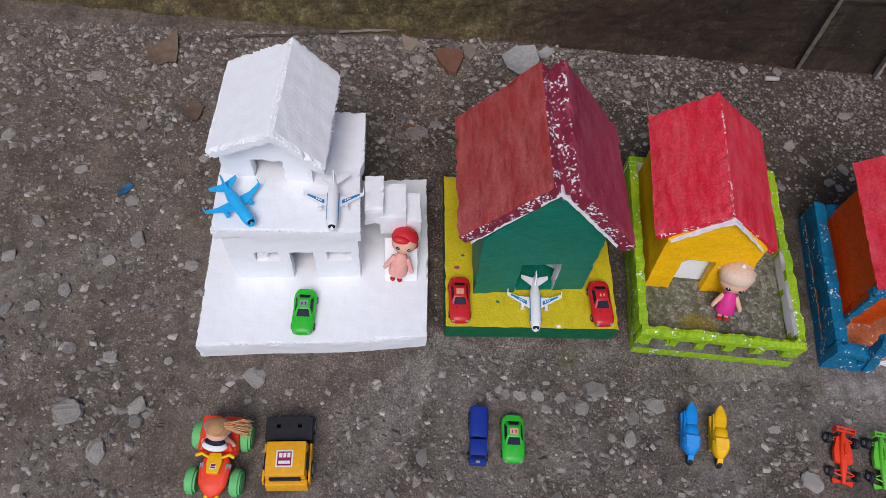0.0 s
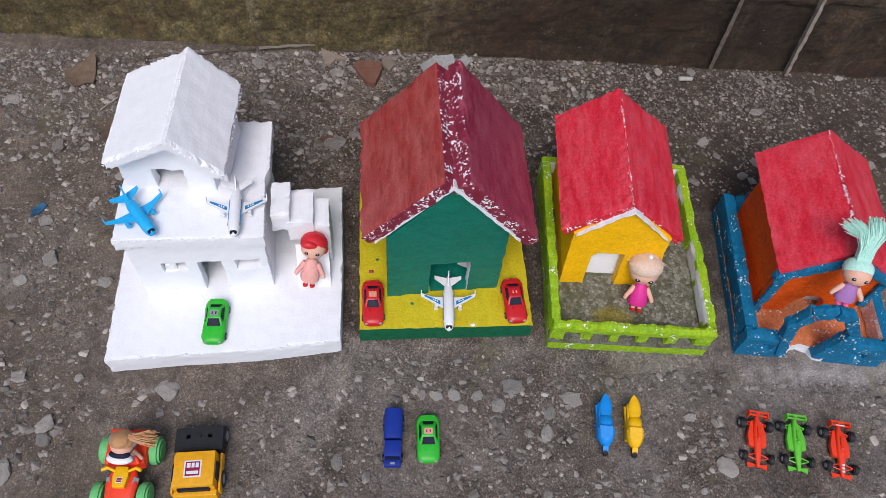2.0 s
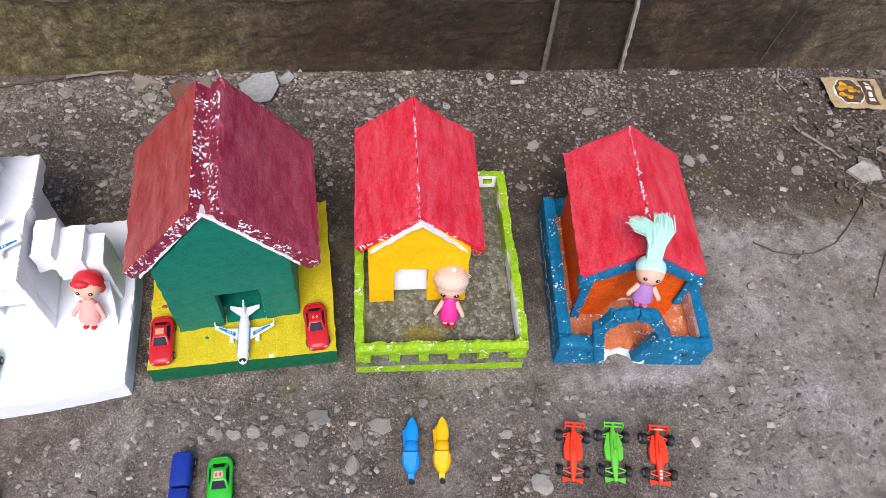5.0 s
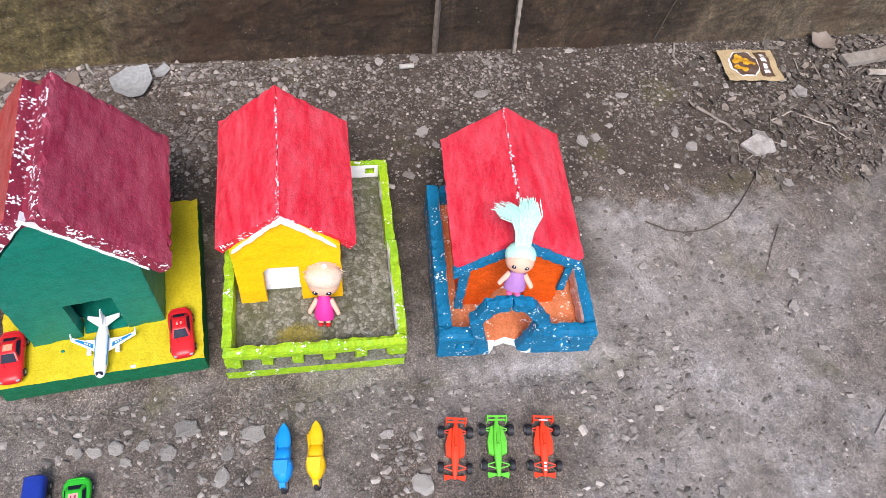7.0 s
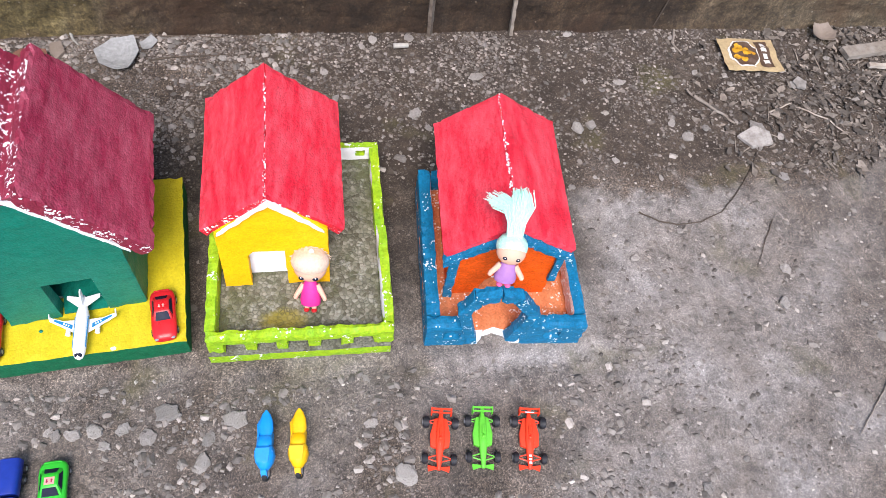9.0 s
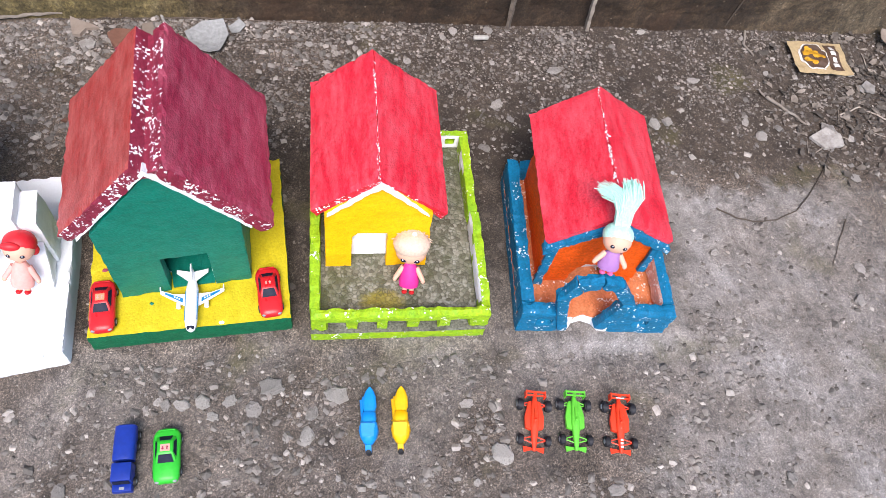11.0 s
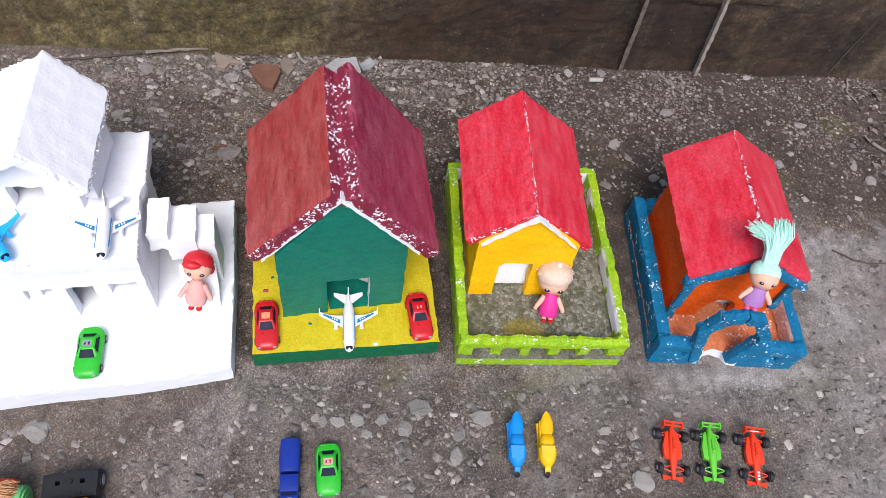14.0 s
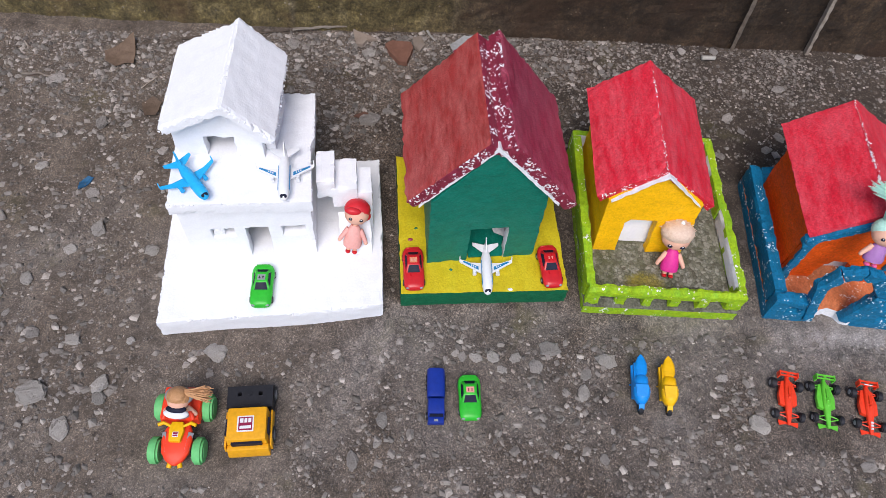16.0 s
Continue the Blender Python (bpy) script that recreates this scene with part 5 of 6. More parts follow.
def quad_bike():
    q = thing("toy_quad_bike", -0.307, -0.1935, GROUND, -3.0, "orange-red toy quad bike with pale green wheels", "toy quad bike")
    bm = bmesh.new()
    loft(bm, [(-0.062, 0.004, 0.028, 0.003), (-0.056, 0.015, 0.030, 0.006), (-0.044, 0.024, 0.033, 0.007), (-0.024, 0.027, 0.035, 0.008), (-0.008, 0.024, 0.035, 0.008), (0.006, 0.016, 0.034, 0.007)], 18, 0.65)
    part("front_cowl", bm, P_ORANGERED, q, smooth=True)
    for s in (-1, 1):
        bm = bmesh.new()
        plate(bm, [(s * 0.016, -0.044, 0.0385), (s * 0.024, -0.040, 0.0355), (s * 0.027, -0.012, 0.0375), (s * 0.019, -0.012, 0.0430)] if s > 0 else
              [(s * 0.016, -0.044, 0.0385), (s * 0.019, -0.012, 0.0430), (s * 0.027, -0.012, 0.0375), (s * 0.024, -0.040, 0.0355)], 0.0008)
        part("side_decal", bm, P_GREY, q, "silver printed flash")
        bm = bmesh.new()
        hexa(bm, (s * 0.018 - 0.0175, s * 0.018 + 0.0170, 0.004, 0.066), (s * 0.018 - 0.0175, s * 0.018 + 0.0140, 0.010, 0.063), 0.030, 0.047)
        soften(bm, 0.004)
        part("rear_mudguard", bm, P_ORANGERED, q, smooth=True)
        bm = bmesh.new()
        rod(bm, (s * 0.008, -0.006, 0.049), (s * 0.024, 0.000, 0.052), 0.0024, seg=10)
        rod(bm, (s * 0.023, 0.000, 0.052), (s * 0.033, -0.004, 0.052), 0.0030, seg=10)
        part("handlebar", bm, P_YELLOW, q, smooth=True)
        bm = bmesh.new()
        rod(bm, (s * 0.015, 0.028, 0.066), (s * 0.026, 0.006, 0.053), 0.0042, 0.0036, seg=10)
        part("rider_sleeve", bm, P_ORANGERED, q, smooth=True)
        for wy, ax, r, w in ((0.036, 0.0415, 0.0225, 0.019), (-0.036, 0.0380, 0.0220, 0.018)):
            wheel(q, s * ax, wy, r, r, w, P_MINTGREEN, P_MINTGREEN)
            bm = bmesh.new()
            rod(bm, (0, wy, r), (s * (ax - w / 2), wy, r), 0.004, seg=10)
            part("axle", bm, P_BLACK, q)
    bm = bmesh.new()
    prism(bm, [(-0.010, -0.030), (0.010, -0.030), (0.013, -0.012), (0.010, 0.002), (-0.010, 0.002), (-0.013, -0.012)], 0.042, 0.052, "z")
    soften(bm, 0.002)
    d = part("dashboard", bm, P_YELLOW, q, "yellow plastic", smooth=True)
    bm = bmesh.new()
    box(bm, -0.0050, 0.0050, -0.0235, -0.0150, 0.0518, 0.0525)
    part("dash_sticker", bm, P_WHITE, d)
    bm = bmesh.new()
    box(bm, -0.0040, 0.0040, -0.0190, -0.0160, 0.0525, 0.0529)
    box(bm, -0.0040, 0.0040, -0.0225, -0.0200, 0.0525, 0.0529)
    part("dash_print", bm, P_MAGENTAPRINT, q)
    for s in (-1, 1):
        bm = bmesh.new()
        rod(bm, (s * 0.010, -0.064, 0.022), (s * 0.006, -0.050, 0.027), 0.0045, seg=10)
        part("front_bumper", bm, P_YELLOW, q, smooth=True)
    bm = bmesh.new()
    hexa(bm, (-0.012, 0.012, 0.000, 0.058), (-0.010, 0.010, 0.004, 0.054), 0.018, 0.040)
    soften(bm, 0.003)
    part("seat", bm, P_ORANGERED, q, smooth=True)
    for o in q.children_recursive:
        o.data.transform(Matrix.Diagonal((0.77, 0.84, 0.82, 1.0)))


# ---- dolls: one plain mesh each ----
def doll(foot, head, skin, hair, dress, shoes, label, style, face=0.0, r=0.0185):
    """Built upright with its feet at the origin, then tipped so that its head comes to the given place."""
    f, h = Vector(foot), Vector(head)
    H = (h - f).length
    bm = bmesh.new()
    for s in (-1, 1):
        ell(bm, (s * 0.0052, -0.0015, 0.0030), (0.0042, 0.0062, 0.0032), 3, 10)
        rod(bm, (s * 0.0050, 0, 0.002), (s * 0.0045, 0, H * 0.32), 0.0034, 0.0038, 0)
        rod(bm, (s * 0.0090, 0, H * 0.62), (s * 0.0195, -0.003, H * 0.36), 0.0042, 0.0034, 2 if style == "smooth" else 0)
        ell(bm, (s * 0.0200, -0.003, H * 0.33), (0.0032, 0.0032, 0.0036), 0, 8)
    loft_up(bm, [(H * 0.18, 0.0135, 0.0105), (H * 0.28, 0.0145, 0.0112), (H * 0.46, 0.0120, 0.0095), (H * 0.62, 0.0105, 0.0080), (H * 0.72, 0.0060, 0.0052)], 2)
    rod(bm, (0, 0, H * 0.60), (0, 0, H * 0.80), 0.0036, None, 0)
    ell(bm, (0, 0, H), (r, r * 0.92, r * 0.88), 0, 20)
    low = 0.42 if style == "fluffy" else 0.12
    for s in (-1, 1):
        ell(bm, (s * r * 0.40, -r * 0.80 + r * 0.3 * (low - 0.12), H - r * low), (r * 0.19, r * 0.09, r * 0.13), 4, 12)
        ell(bm, (s * r * 0.44, -r * 0.87 + r * 0.3 * (low - 0.12), H - r * (low - 0.05)), (r * 0.05, r * 0.04, r * 0.04), 5, 8)
    # moulded cap of hair, with a fringe
    ell(bm, (0, r * 0.24, H + r * 0.30), (r * 1.08, r * 0.98, r * 0.90), 1, 20)
    if style == "fluffy":
        ell(bm, (0, -r * 0.04, H + r * 0.44), (r * 1.16, r * 1.10, r * 0.86), 1, 20)
    if style == "smooth":
        ell(bm, (0.0155, 0.006, H - 0.004), (0.0062, 0.0062, 0.0075), 1, 10)
        ell(bm, (-0.006, -r * 0.62, H + 0.0095), (0.0125, 0.0060, 0.0060), 1, 12)
    rnd = random.Random(label)
    if style == "fluffy":
        for _ in range(260):
            a, e = rnd.uniform(0, 6.28), rnd.uniform(0.1, 1.5)
            d = Vector((math.cos(a) * math.cos(e), math.sin(a) * math.cos(e), math.sin(e)))
            p = Vector((0, r * 0.1, H + r * 0.45)) + Vector((d.x * 1.12, d.y * 1.04, d.z * 0.9)) * r
            if p.y < -0.008 and p.z < H + 0.010:
                continue
            rod(bm, p, p + d * rnd.uniform(0.0005, 0.0025) + Vector((rnd.uniform(-1, 1), rnd.uniform(-1, 1), -0.4)) * 0.005, 0.0010, 0.0002, 1, 4)
        ell(bm, (0.003, -0.009, H + r * 1.12), (0.0040, 0.0036, 0.0070), 5, 10)
    if style == "tuft":
        # a bound tuft that fans out: part falls to one side, the rest stands and bends at the tips
        for k in range(640):
            q = rnd.random()
            p0 = Vector((rnd.uniform(-0.009, 0.009), 0.004 + rnd.uniform(-0.005, 0.006), H + r * 0.70))
            if q < 0.40:
                w, d = rnd.uniform(0.45, 1.1), rnd.uniform(-0.006, 0.010)
                tips = ((-0.004 * w, 0.004, 0.024), (-0.014 * w, 0.008, 0.041 + 0.4 * d), (-0.036 * w, 0.013, 0.044 + d))
            else:
                u = rnd.uniform(-0.5, 1.0)
                tips = ((0.003 * u, 0.004, 0.024), (0.008 * u + 0.003, 0.009, 0.044), (0.008 * u - 0.003, 0.013, 0.060))
            k1, k2 = rnd.uniform(0.88, 1.06), rnd.uniform(-1, 1)
            prev, rad = p0, 0.0012
            for tx, ty, tz in tips:
                p = Vector((p0.x * 0.75 + tx * k1 + 0.0022 * k2, p0.y + ty + 0.003 * k2, p0.z + tz * k1 * rnd.uniform(0.95, 1.04)))
                rod(bm, prev, p, rad, rad * 0.72, 1, 4)
                prev, rad = p, rad * 0.72
    if style == "ponytail":
        ell(bm, (0, r * 0.42, H + r * 0.12), (r * 1.30, r * 0.90, r * 0.80), 2, 20)
        ell(bm, (0, r * 0.10, H + r * 0.75), (r * 0.80, r * 0.80, r * 0.55), 1, 16)
        ell(bm, (0, -r * 1.05, H - r * 0.55), (r * 1.15, r * 0.55, r * 0.35), 5, 16)
        ell(bm, (0, -r * 0.80, H - r * 0.18), (r * 0.95, r * 0.42, r * 0.30), 4, 16)
        for k in range(150):
            p0 = Vector((0.010, 0.006, H + r * 0.8)) + Vector((rnd.uniform(-1, 1), rnd.uniform(-1, 1), rnd.uniform(-1, 1))) * 0.003
            p1 = p0 + Vector((0.026 + rnd.uniform(-0.006, 0.008), rnd.uniform(-0.008, 0.008), 0.001 + rnd.uniform(-0.006, 0.005)))
            rod(bm, p0, p1, 0.0016, 0.0005, 1, 4)
    ob = new("doll", finish("doll", bm, [skin, hair, dress, shoes, P_GLASS, P_WHITE], True))
    up = (h - f).normalized()
    fwd = Vector((math.sin(face), -math.cos(face), 0))
    yy = -(fwd - up * fwd.dot(up)).normalized()
    xx = yy.cross(up)
    ob.matrix_world = Matrix(((xx.x, yy.x, up.x, f.x), (xx.y, yy.y, up.y, f.y), (xx.z, yy.z, up.z, f.z), (0, 0, 0, 1)))
    return tagged(ob, label, "doll", "dolls")


def loft_up(bm, rings, mat):
    n = 16
    loops = [[bm.verts.new((a * math.cos(2 * math.pi * i / n), b * math.sin(2 * math.pi * i / n), z)) for i in range(n)] for z, a, b in rings]
    made = [bm.faces.new((p[i], p[(i + 1) % n], q[(i + 1) % n], q[i])) for p, q in zip(loops, loops[1:]) for i in range(n)]
    made += [bm.faces.new(loops[0][::-1]), bm.faces.new(loops[-1])]
    for f in made:
        f.material_index = mat


toy_car(-0.209, 0.012, 0.030, -1.0, P_GREEN, "bright green plastic toy car parked on white foam", "toy cars on the bases", L=0.070, W=0.034, decal=P_GREY, ink=P_BLACK)
toy_car(0.019, 0.038, 0.030, 1.0, P_RED, "red toy car with a pale roof sticker on yellow foam", "toy cars on the bases", decal=P_PALEORANGE, ink=P_DECAL)
toy_car(0.233, 0.038, 0.030, 3.0, P_RED, "red toy car with a white-numbered roof on yellow foam", "toy cars on the bases", decal=P_RED, ink=P_DECAL)
toy_car(0.0955, -0.158, GROUND, -1.0, P_GREEN, "bright green toy car with a pink roof sticker on dirt", "toy cars", L=0.067, W=0.034, decal=P_DECAL, ink=P_MAGENTAPRINT)
toy_plane(0.132, 0.033, 0.030, -2.0, P_WHITE, "white toy plane with blue wing stripes on yellow foam", True)
toy_plane(-0.164, 0.107, 0.174, 2.0, P_WHITE, "white toy plane with blue wing stripes on the foam terrace", True)
toy_plane(-0.291, 0.099, 0.174, 37.0, P_CYAN, "light blue plastic toy plane on the white foam terrace", False, L=0.081)
blue_lorry()
tipper()
quad_bike()
motorbike(0.3530, -0.149, -9.0, P_SKY, "sky blue plastic toy motorbike on pebbly dirt", -8)
motorbike(0.3945, -0.153, -9.0, P_YELLOW, "yellow plastic toy motorbike on pebbly dirt", -8)
race_car(0.5730, -0.1765, -13.0, P_ORANGERED, "orange-red plastic toy race car with black wheels")
race_car(0.6302, -0.1835, -10.5, P_LIME, "leaf green plastic toy race car with black wheels")
race_car(0.6925, -0.1955, -12.0, P_ORANGERED, "orange-red toy race car with white nose print", True)
doll((-0.077, 0.066, 0.046), (-0.066, 0.096, 0.106), P_SKIN, P_HAIRRED, P_PEACH, P_RED, "vinyl doll with moulded red hair and a peach dress", "smooth", -0.12)
doll((0.425, 0.026, 0.022), (0.431, 0.064, 0.078), P_SKIN, P_BLOND, P_MAGENTA, P_RED, "vinyl doll with fluffy blond hair and a pink dress", "fluffy", -0.25, 0.0225)
doll((0.665, -0.038, 0.153), (0.673, -0.016, 0.198), P_SKIN, P_MINT, P_LILAC, P_PINK, "vinyl doll with tall mint hair and a lilac dress", "tuft", -0.30)
doll((-0.306, -0.1785, 0.018), (-0.3025, -0.1725, 0.058), P_SKIN, P_BROWN, P_GREY, P_RED, "vinyl doll with a brown ponytail riding a quad bike", "ponytail", -0.1, 0.0145)


# ---- stones and litter ----
KEEP_OUT = [(-0.375, -0.015, -0.065, 0.26), (-0.012, 0.272, -0.018, 0.28), (0.272, 0.565, -0.06, 0.325), (0.562, 0.85, -0.085, 0.26), (-0.385, -0.165, -0.265, -0.115), (0.025, 0.125, -0.205, -0.10),
            (0.325, 0.42, -0.205, -0.095), (0.535, 0.73, -0.25, -0.12)]


def free(x, y, r=0.0):
    return y < wall_y(x) - 0.006 - r and not any(a - r < x < b + r and c - r < y < d + r for a, b, c, d in KEEP_OUT)


def pebble_mesh(seed, flat):
    """A broken stone: the hull of a few scattered points, flat on top."""
    rnd = random.Random(seed)
    bm = bmesh.new()
    for k in range(17):
        a, e = k * 2.4 + rnd.uniform(-0.4, 0.4), rnd.uniform(-0.6, 1.0)
        q = rnd.uniform(0.72, 1.05)
        bm.verts.new((q * math.cos(a) * math.cos(e * 0.9), q * math.sin(a) * math.cos(e * 0.9), flat * math.sin(max(-0.8, min(0.75, e)))))
    out = bmesh.ops.convex_hull(bm, input=list(bm.verts))
    bmesh.ops.delete(bm, geom=[v for v in bm.verts if not v.link_faces], context="VERTS")
    bmesh.ops.subdivide_edges(bm, edges=bm.edges[:], cuts=2, use_grid_fill=True)
    for v in bm.verts:
        n = noise.noise_vector(v.co * 2.6 + Vector((seed * 7.0, 0, 0))) * 0.16 + noise.noise_vector(v.co * 7.0 + Vector((0, seed * 5.0, 0))) * 0.07
        v.co += Vector((n.x, n.y, n.z * 0.6))
    return finish("stone", bm, M_STONE)


STONES = [pebble_mesh(s, f) for s, f in ((1, 0.35), (2, 0.45), (3, 0.55), (4, 0.3), (5, 0.6), (6, 0.4), (7, 0.5), (8, 0.25))]


def stone(x, y, size, k, turn, stretch=1.0, mat=None, label="grey angular stone bedded in the dirt", sink=0.25):
    me = STONES[k % 8]
    if mat:
        me = me.copy()
        me.materials[0] = mat
    ob = new("stone", me)
    ob.matrix_world = pose(x, y, ground_height(x, y) + size * 0.12 * (1 - sink), 0, 0, turn) @ Matrix.Diagonal((size * stretch / 2, size / stretch / 2, size / 2, 1))
    return tagged(ob, label, "stone", "loose stones")


# the stones that stand out
for i, (x, y, size) in enumerate(((0.226, -0.079, 0.036), (0.268, -0.152, 0.028), (0.137, -0.090, 0.023), (0.172, -0.093, 0.021), (0.090, -0.089, 0.018), (-0.280, -0.070, 0.036), (-0.050, 0.397, 0.042),
                                  (-0.203, 0.603, 0.030), (0.312, -0.101, 0.036), (0.329, -0.194, 0.022), (0.523, -0.211, 0.034), (-0.625, 0.036, 0.026), (-0.492, 0.157, 0.030), (-0.400, 0.113, 0.024),
                                  (-0.529, 0.118, 0.022), (-0.584, 0.065, 0.026), (-0.492, -0.044, 0.026), (-0.437, -0.117, 0.032), (-0.435, -0.138, 0.024), (-0.636, 0.503, 0.034), (-0.533, 0.389, 0.030),
                                  (-0.706, 0.354, 0.018), (-0.016, 0.418, 0.022), (1.271, 0.299, 0.040), (1.270, 0.191, 0.026), (1.395, 0.402, 0.024), (1.536, 0.537, 0.042), (1.039, 0.107, 0.014),
                                  (1.160, -0.046, 0.022), (0.665, 0.588, 0.020), (-0.530, -0.126, 0.044), (-0.479, -0.181, 0.036), (0.149, -0.111, 0.018))):
    if free(x, y):
        stone(x, y, size, i, i * 67, 1.15, M_PALE if i in (17, 18, 30, 31, 0, 1, 2, 3, 5, 8, 10, 11, 12, 13, 15, 16, 25, 26, 32) else None, "pale angular stone on the dirt" if i in (17, 18, 30, 31, 0, 1, 2, 3, 5, 8, 10, 11, 12, 13, 15, 16, 25, 26, 32) else "grey angular stone bedded in the dirt")
rnd = random.Random(5)
count = 0
while count < 260:
    x, y = rnd.uniform(-0.95, 1.75), rnd.uniform(-0.42, 0.62)
    if x > 0.85 and y < 0.2 and rnd.random() < 0.6:
        continue
    if not free(x, y, 0.008):
        continue
    pale = rnd.random() < 0.22
    stone(x, y, 0.008 + 0.020 * rnd.random() ** 2.2, rnd.randrange(8), rnd.uniform(0, 360), rnd.uniform(1.0, 1.3), M_PALE if pale else None, "small pale stone chip on the dirt" if pale else "small grey stone bedded in the dirt", 0.5)
    count += 1


def grit(name, number, region, weight, lo, hi, seed, label, mat, flat=(0.35, 0.8)):
    """Loose grit as one mesh of small faceted grains."""
    rs = np.random.RandomState(seed)
    base = [(1, 0, 0), (-1, 0, 0), (0, 1, 0), (0, -1, 0), (0.1, 0.1, 1), (0, 0, -0.6), (0.62, 0.66, 0.35), (-0.66, -0.6, 0.4)]
    tri = [(0, 6, 4), (6, 2, 4), (2, 1, 4), (1, 7, 4), (7, 3, 4), (3, 0, 4), (0, 5, 6), (6, 5, 2), (2, 5, 1), (1, 5, 7), (7, 5, 3), (3, 5, 0)]
    verts, faces, made = [], [], 0
    while made < number:
        x, y = rs.uniform(region[0], region[1]), rs.uniform(region[2], region[3])
        if rs.uniform() > weight(x, y) or not free(x, y):
            continue
        s, a, f = lo + (hi - lo) * rs.uniform() ** 3.5, rs.uniform(0, 6.28), rs.uniform(*flat)
        c, d, z = math.cos(a), math.sin(a), ground_height(x, y)
        st = rs.uniform(0.65, 1.0)
        o = len(verts)
        for p in base:
            j = rs.uniform(0.75, 1.2, 3)
            px, py = p[0] * s * j[0], p[1] * s * st * j[1]
            verts.append((x + c * px - d * py, y + d * px + c * py, z + s * f * (p[2] * j[2] + 0.12)))
        faces += [tuple(o + i for i in t) for t in tri]
        made += 1
    me = bpy.data.meshes.new(name)
    me.from_pydata(verts, [], faces)
    me.materials.append(mat)
    tagged(new(name, me), label, "gravel", kind="stuff")


def rubble(x, y):
    near = max(0.0, 1 - (wall_y(x) - y) / 0.30)
    clump = 0.5 + 0.9 * noise.noise((x * 7, y * 7, 3)) + 0.4 * noise.noise((x * 25, y * 25, 8))
    open_floor = 0.50 if x > 0.85 and y < 0.2 else 1.0
    dense = 1.7 if -0.5 < x < 0.35 else 0.7 if x > 1.15 else 1.0
    return max(0.04, (0.30 + 0.75 * near * dense) * max(0.12, clump)) * open_floor


grit("loose_gravel", 52000, (-0.95, 1.75, -0.42, 0.64), rubble, 0.0006, 0.0048, 11, "loose grey gravel and grit on the dirt", M_GRIT)
grit("pale_grit", 9500, (-0.95, 1.75, -0.42, 0.62), lambda x, y: 0.35 + rubble(x, y) * 0.4, 0.0005, 0.0032, 12, "pale chips scattered on the dirt", earthy("pale_chips", [(0.24, 0.21, 0.18), (0.44, 0.41, 0.37)], 75, island=True))


def heaps(x, y):
    """Coarser chips: thick along the wall beside the white house, thinner before the houses."""
    near = max(0.0, 1 - (wall_y(x) - y) / 0.34) if x < 0.45 else 0.0
    clump = max(0.05, 0.5 + 0.8 * noise.noise((x * 9, y * 9, 5)))
    return clump * (0.9 * near + (0.34 if x < -0.05 else 0.42 if y < -0.03 and x < 0.95 else 0.05))


grit("stone_chips", 10500, (-0.95, 1.75, -0.42, 0.64), heaps, 0.0014, 0.0088, 23, "coarse grey stone chips strewn over the dirt", earthy("mixed_stone_chips", [(0.20, 0.170, 0.143), (0.40, 0.362, 0.325)], 90, island=True), (0.4, 0.9))


def scrap(name, pts, z, mat, label, category, thick=0.003, curl=0.0, seed=0):
    """A flat broken piece of irregular outline, a little curled, lying on the ground."""
    cx, cy = sum(p[0] for p in pts) / len(pts), sum(p[1] for p in pts) / len(pts)
    bm = bmesh.new()
    prism(bm, [(p[0] - cx, p[1] - cy) for p in pts], 0, thick, "z")
    bmesh.ops.triangulate(bm, faces=[f for f in bm.faces if len(f.verts) > 4])
    bmesh.ops.subdivide_edges(bm, edges=list(bm.edges), cuts=3, use_grid_fill=True)
    R = max(math.hypot(p[0] - cx, p[1] - cy) for p in pts)
    for v in bm.verts:
        q = (v.co.x ** 2 + v.co.y ** 2) / R ** 2
        v.co.z += curl * q + 0.0016 * noise.noise(v.co * 60 + Vector((seed, 0, 0)))
        v.co.x += 0.0015 * noise.noise(v.co * 90 + Vector((seed, 5, 0)))
    ob = whole(name, bm, mat, label, category)
    ob.matrix_world = pose(cx, cy, ground_height(cx, cy) + z, 0, 0, 0)
    return ob


scrap("dry_leaf", [(-0.561, 0.573), (-0.538, 0.593), (-0.513, 0.620), (-0.505, 0.583), (-0.501, 0.539), (-0.519, 0.542), (-0.534, 0.530), (-0.555, 0.548)], 0.004, M_LEAF, "large curled dry brown leaf", "leaf", 0.0012, 0.010)
scrap("dry_leaf", [(-0.469, 0.436), (-0.449, 0.451), (-0.433, 0.436), (-0.439, 0.406), (-0.459, 0.403)], 0.003, M_LEAF, "small olive dry leaf beside the foam slab", "leaf", 0.001, 0.005, 4)
scrap("plastic_shard", [(0.111, 0.588), (0.139, 0.615), (0.177, 0.616), (0.185, 0.583), (0.169, 0.542), (0.151, 0.540), (0.120, 0.558)], 0.005, M_SHARD, "broken translucent white plastic cup piece", "plastic scrap", 0.002, 0.012, 1)
scrap("plastic_shard", [(0.183, 0.611), (0.204, 0.626), (0.215, 0.613), (0.204, 0.595), (0.189, 0.593)], 0.003, M_SHARD, "small grey plastic scrap by the wall", "plastic scrap", 0.0015, 0.004, 2)
scrap("brick_shard", [(-0.019, 0.595), (-0.003, 0.605), (0.033, 0.601), (0.037, 0.583), (0.023, 0.542), (0.007, 0.545), (-0.011, 0.573)], 0.002, M_BRICK, "flat red brick fragment on gravel", "brick fragment", 0.010, 0, 3)
scrap("tile_shard", [(-0.084, 0.642), (-0.076, 0.598), (-0.064, 0.596), (-0.054, 0.611), (-0.034, 0.613)], 0.002, M_TILE, "tan broken tile corner on gravel", "tile fragment", 0.006, 0, 5)
